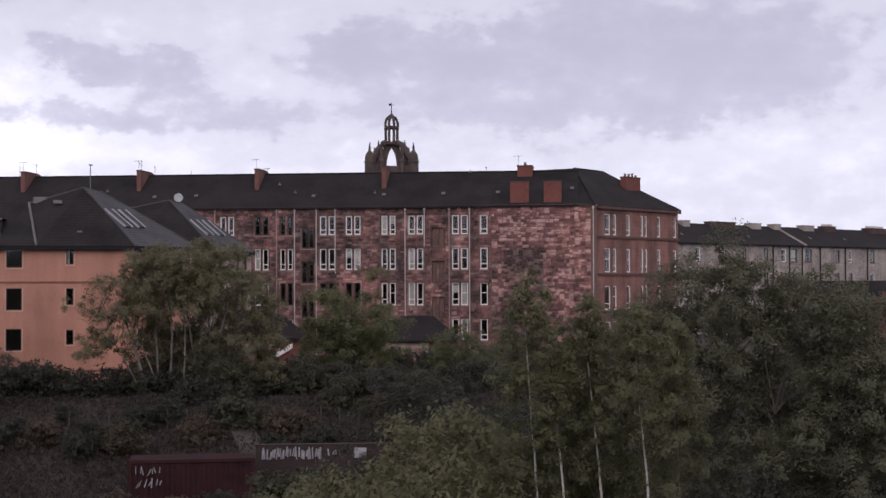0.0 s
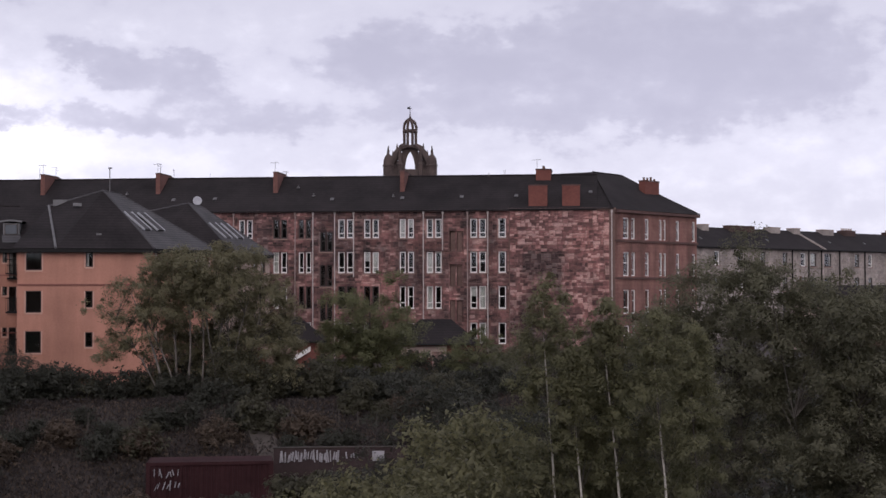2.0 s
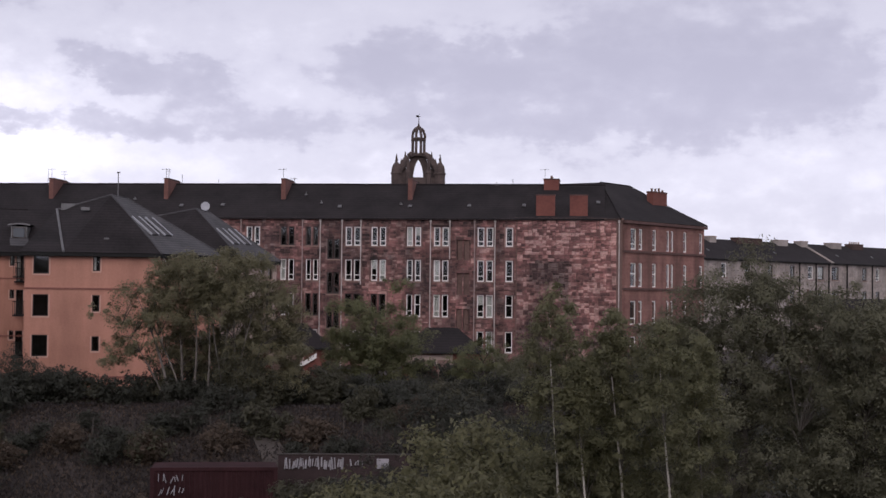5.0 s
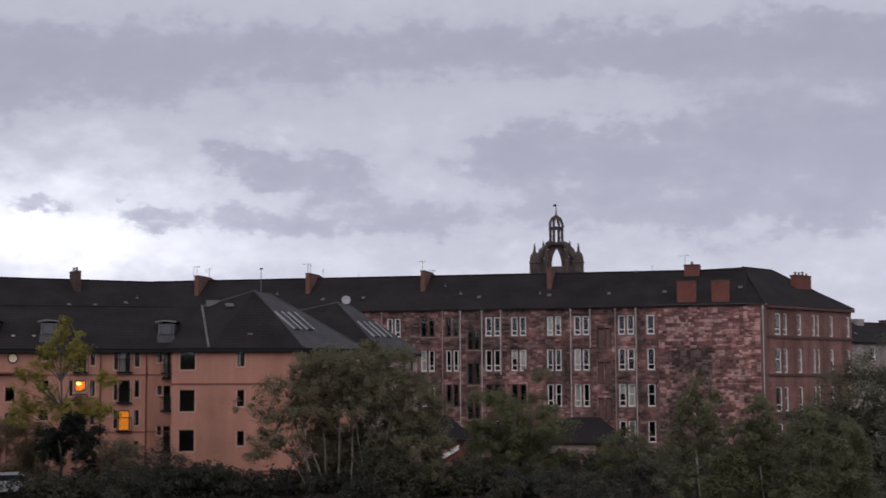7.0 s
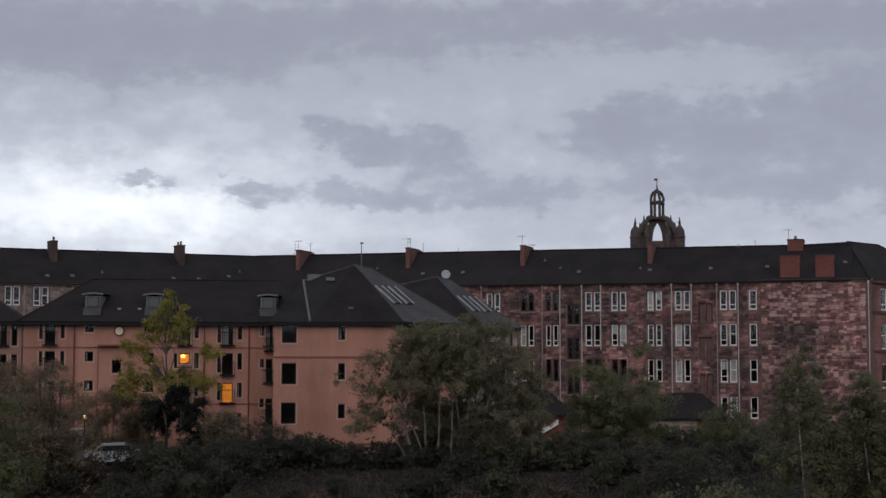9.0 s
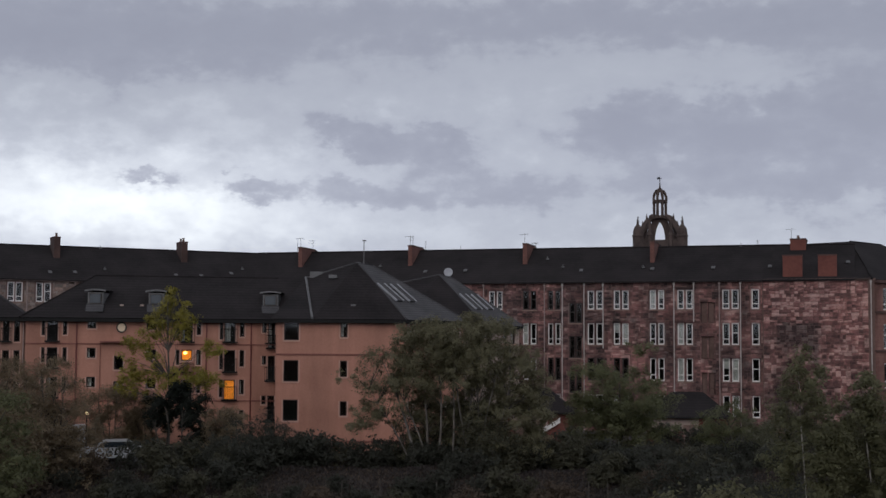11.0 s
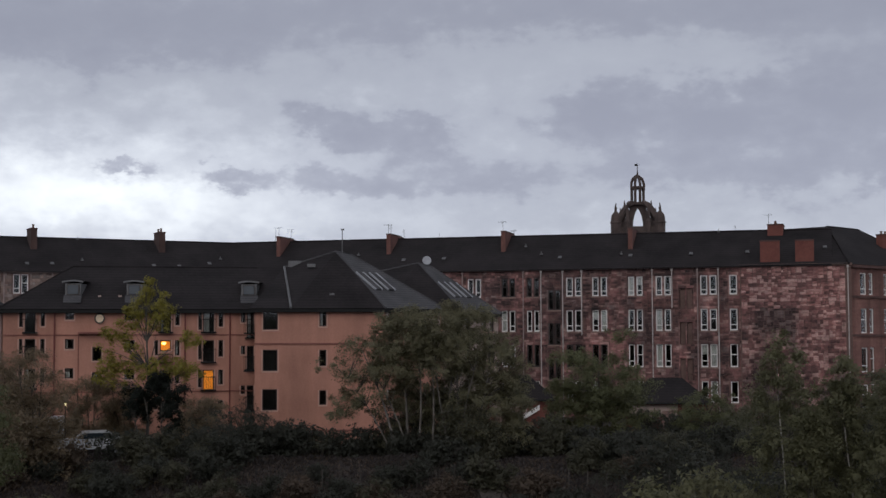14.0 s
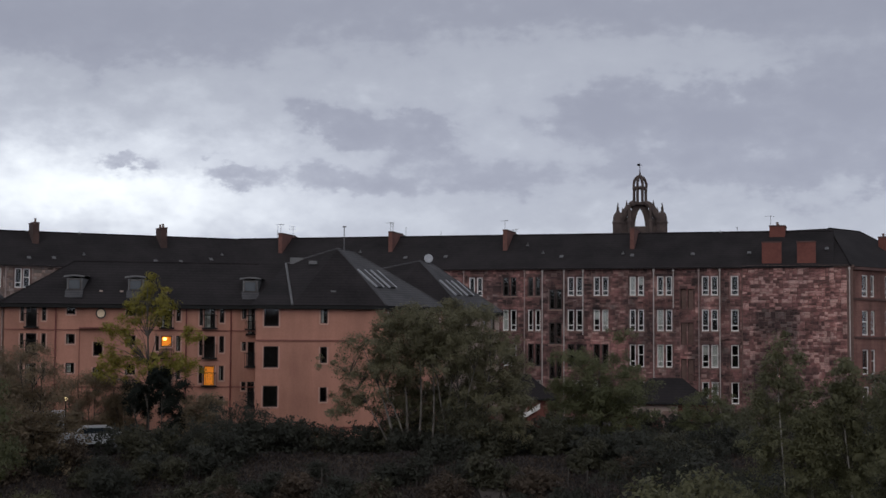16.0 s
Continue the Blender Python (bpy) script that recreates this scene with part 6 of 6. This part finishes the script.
# ---------- railway side ----------
def wagon():
    x, y = 70 * math.sin(radians(-9.55)), 70 * math.cos(radians(-9.55))
    b = thing("red_container", pose(x, y, ground_z(x, y), 0, 0, 8), "dark red steel container with white spray paint", "container")
    w, h = 2.86, 2.02
    part("body", M().box(-w, w, 0, 2.4, 0.1, h), RUST, b)
    for k in range(24):
        s = -w + 0.12 + k * (2 * w - 0.24) / 23
        part("rib", M().stone(s - 0.06, s + 0.06, 0.25, h - 0.15, 0.0, 0.05, 0.02), RUST, b)
    part("top_rail", M().box(-w - 0.04, w + 0.04, -0.08, 0.1, h - 0.12, h + 0.03), RUST, b)
    part("corner_post", M().box(-w - 0.05, -w + 0.12, -0.09, 0.1, 0, h), RUST, b)
    part("corner_post", M().box(w - 0.12, w + 0.05, -0.09, 0.1, 0, h), RUST, b)
    scrawl(b, -w + 0.3, 1.3, 1.25, 0.55, -0.1, 7, 21)
    scrawl(b, -w + 0.25, 0.75, 1.3, 0.5, -0.1, 7, 22)


def scrawl(parent, x, z, w, h, y, n, seed, thick=0.022):
    """Sprayed bars of uneven height and lean, thick and thin."""
    r = random.Random(seed)
    for k in range(n):
        x0 = x + w * (k + r.uniform(0.1, 0.5)) / n
        lo, hi, lean = r.uniform(0.0, 0.3), r.uniform(0.6, 1.0), r.uniform(-0.7, 0.8) * w / n
        th = thick * r.uniform(0.7, 1.5)
        part("paint_stroke", M().tube([(x0, y, z + h * lo), (x0 + lean, y, z + h * hi)], [th, th * 0.9], 6), SPRAY, parent)


wagon()


def low_wall():
    x, y = 73.5 * math.sin(radians(-4.9)), 73.5 * math.cos(radians(-4.9))
    b = thing("trackside_wall", pose(x, y, 0, 0, 0, 5), "low stained concrete wall marked with white spray paint", "wall")
    part("wall", M().box(-2.9, 3.6, 0, 0.35, 0.0, 2.15), CONCRETE, b)
    part("coping", M().box(-2.95, 3.65, -0.03, 0.41, 2.15, 2.2), EARTH, b)
    scrawl(b, -2.6, 1.45, 2.9, 0.65, -0.05, 26, 31, 0.04)
    scrawl(b, 0.6, 1.55, 0.7, 0.45, -0.05, 4, 33, 0.035)
    part("paint_patch", M().stone(1.9, 2.5, 1.5, 2.0, 0.0, 0.03, 0.2, 0.2), SPRAY, b)


low_wall()


def ramp_slab():
    """A worn concrete slope that runs down the bank."""
    pts = [(84.5, -8.6, -7.9), (81, -8.3, -7.5), (77.5, -7.9, -6.9), (74.5, -7.5, -6.5)]
    vs = []
    for r, a0, a1 in pts:
        for a in (a0, a1):
            x, y = r * math.sin(radians(a)), r * math.cos(radians(a))
            vs.append((x, y, ground_z(x, y) + 0.22))
    vs += [(x, y, z - 0.5) for x, y, z in vs]
    fs = [(2 * k, 2 * k + 1, 2 * k + 3, 2 * k + 2) for k in range(3)] + [(2 * k, 2 * k + 2, 2 * k + 10, 2 * k + 8) for k in range(3)] + [(2 * k + 3, 2 * k + 1, 2 * k + 9, 2 * k + 11) for k in range(3)]
    ob = new("concrete_ramp", M().add(vs, fs).data("concrete_ramp", RAMP))
    tagged(ob, "worn brown concrete ramp down the bank", "ramp")


RAMP = mat("worn_ramp_concrete", (0.06, 0.048, 0.04), 0.95, var=0.4, scale=0.6, fine=4, bump=0.4)
ramp_slab()


def fence():
    """A thin post and wire fence along the bank."""
    b = thing("wire_fence", pose(0, 0, 0), "thin post and wire fence along the bank", "fence")
    pts = []
    for k in range(22):
        a = -15.5 + k * 0.72
        x, y = 80 * math.sin(radians(a)), 80 * math.cos(radians(a))
        z = ground_z(x, y)
        pts.append((x, y, z))
        part("post", M().tube([(x, y, z - 0.2), (x + 0.02, y, z + 1.15)], [0.035, 0.03], 6), BARK, b)
    for h in (0.5, 1.05):
        part("wire", M().tube([(x, y, z + h) for x, y, z in pts], [0.008] * len(pts), 4), BARK, b)
    return b


fence()


def van(m, label):
    b = thing("parked_van", m, label, "van", "parked cars")
    prof = [(-2.4, 0.4), (-2.45, 0.9), (-2.2, 1.15), (-1.5, 1.3), (-0.95, 2.15), (-0.6, 2.3), (2.3, 2.3), (2.45, 2.1), (2.45, 0.4)]
    n = len(prof)
    part("body", M().add([(x, -0.95, z) for x, z in prof] + [(x, 0.95, z) for x, z in prof], [tuple(range(n)), tuple(range(2 * n - 1, n - 1, -1))] +
                         [(i, i + n, (i + 1) % n + n, (i + 1) % n) for i in range(n)]), CAR_WHITE, b)
    part("side_window", M().add([(-1.35, -0.97, 1.35), (-0.3, -0.97, 1.35), (-0.3, -0.97, 2.0), (-0.9, -0.97, 2.0), (-1.35, -0.95, 1.35), (-0.3, -0.95, 1.35), (-0.3, -0.95, 2.0), (-0.9, -0.95, 2.0)],
                                [(0, 1, 2, 3), (0, 4, 5, 1), (2, 6, 7, 3)]), CAR_GLASS, b)
    part("windscreen", M().slab([(-1.52, -0.8, 1.34), (-1.52, 0.8, 1.34), (-1.02, 0.75, 2.14), (-1.02, -0.75, 2.14)], 0.02), CAR_GLASS, b)
    for x in (-1.5, 1.6):
        for y in (-0.97, 0.8):
            w = part("wheel", M().lathe([(0.2, 0), (0.34, 0.02), (0.34, 0.16), (0.2, 0.18)], 14), RUBBER, b, "black tyre", at=pose(x, y + 0.17, 0.34, 90))
            part("rim", M().lathe([(0.2, 0), (0.18, 0.02)], 12, (0, 0, 0.17)), LEAD, w)


def car(m, label):
    b = thing("parked_car", m, label, "car", "parked cars")
    prof = [(-2.1, 0.35), (-2.15, 0.75), (-1.9, 0.95), (-1.2, 1.0), (-0.6, 1.42), (0.9, 1.45), (1.55, 1.05), (2.05, 0.95), (2.1, 0.4)]
    n = len(prof)
    part("body", M().add([(x, -0.85, z) for x, z in prof] + [(x, 0.85, z) for x, z in prof], [tuple(range(n)), tuple(range(2 * n - 1, n - 1, -1))] +
                         [(i, i + n, (i + 1) % n + n, (i + 1) % n) for i in range(n)]), CAR_WHITE, b)
    part("side_window", M().add([(-1.0, -0.86, 1.0), (1.35, -0.86, 1.03), (0.85, -0.86, 1.36), (-0.55, -0.86, 1.34), (-1.0, -0.85, 1.0), (1.35, -0.85, 1.03), (0.85, -0.85, 1.36), (-0.55, -0.85, 1.34)],
                                [(0, 1, 2, 3), (0, 4, 5, 1), (2, 6, 7, 3)]), CAR_GLASS, b)
    part("windscreen", M().slab([(-1.15, -0.7, 1.04), (-1.15, 0.7, 1.04), (-0.66, 0.65, 1.41), (-0.66, -0.65, 1.41)], 0.02), CAR_GLASS, b)
    for x in (-1.35, 1.3):
        for y in (-0.88, 0.72):
            w = part("wheel", M().lathe([(0.2, 0), (0.32, 0.02), (0.32, 0.16), (0.2, 0.18)], 14), RUBBER, b, "black tyre", at=pose(x, y + 0.17, 0.32, 90))
            part("rim", M().lathe([(0.2, 0), (0.18, 0.02)], 12, (0, 0, 0.17)), LEAD, w)
    for y in (-0.6, 0.6):
        part("headlight", M().box(-2.17, -2.1, y - 0.15, y + 0.15, 0.65, 0.8), CURTAIN, b)
    return b


car(polar(-22.6, 94, 0.1) @ pose(0, 0, 0, 0, 0, 25), "pale parked car half hidden by scrub")
van(polar(-25.0, 99, 0.05) @ pose(0, 0, 0, 0, 0, 20), "white parked van half hidden by scrub")


def street_lamp(m):
    b = thing("street_lamp", m, "short lamp post with a glowing warm lamp", "street lamp")
    part("post", M().tube([(0, 0, 0), (0, 0, 3.0)], [0.06, 0.045], 8), BLACK, b)
    part("lantern", M().lathe([(0.04, 0), (0.07, 0.04), (0.085, 0.1), (0.06, 0.17), (0.02, 0.2)], 10, (0, 0, 3.0)), STREET_BULB, b, "glowing warm lamp")


street_lamp(polar(-23.58, 97, 0.0))


# ---------- stonework, piece by piece ----------
def dress_tenement():
    rng = random.Random(21)
    shared = {}
    gable = stonework(-10.1, -0.85, 3.2, EAVE - 0.02, [], rng, 0.2, 0.4, 0.7)
    count, rest, low = 0, M(), M()
    for a, q, lo, hi, p in sorted(gable, key=lambda g: -g[2]):
        if count < 300:
            key = (round((q - a) * 12), round((hi - lo) * 24), round(p * 40))
            if key not in shared:
                w, h = key[0] / 12, key[1] / 24
                shared[key] = M().stone(-w / 2, w / 2, -h / 2, h / 2, 0.0, 0.02 + key[2] / 40, 0.045, 0.12).data("stone", GABLE_STONE)
            part("stone", shared[key], None, TENEMENT, at=pose((a + q) / 2, -0.12, (lo + hi) / 2))
            count += 1
        else:
            low.stone(a, q, lo, hi, -0.12, p, 0.045, 0.12)
    for a, q, lo, hi, p in stonework(-40, -10.2, 3.2, EAVE - 0.05, TEN_HOLES, rng):
        rest.stone(a, q, lo, hi, 0.0, p * 0.7, 0.04, 0.1)
    tagged(part("stonework", rest, SANDSTONE, TENEMENT, "uneven courses of red and pale rubble"), kind="stuff")
    tagged(part("stonework", low, GABLE_LOW, TENEMENT), kind="stuff")


dress_tenement()
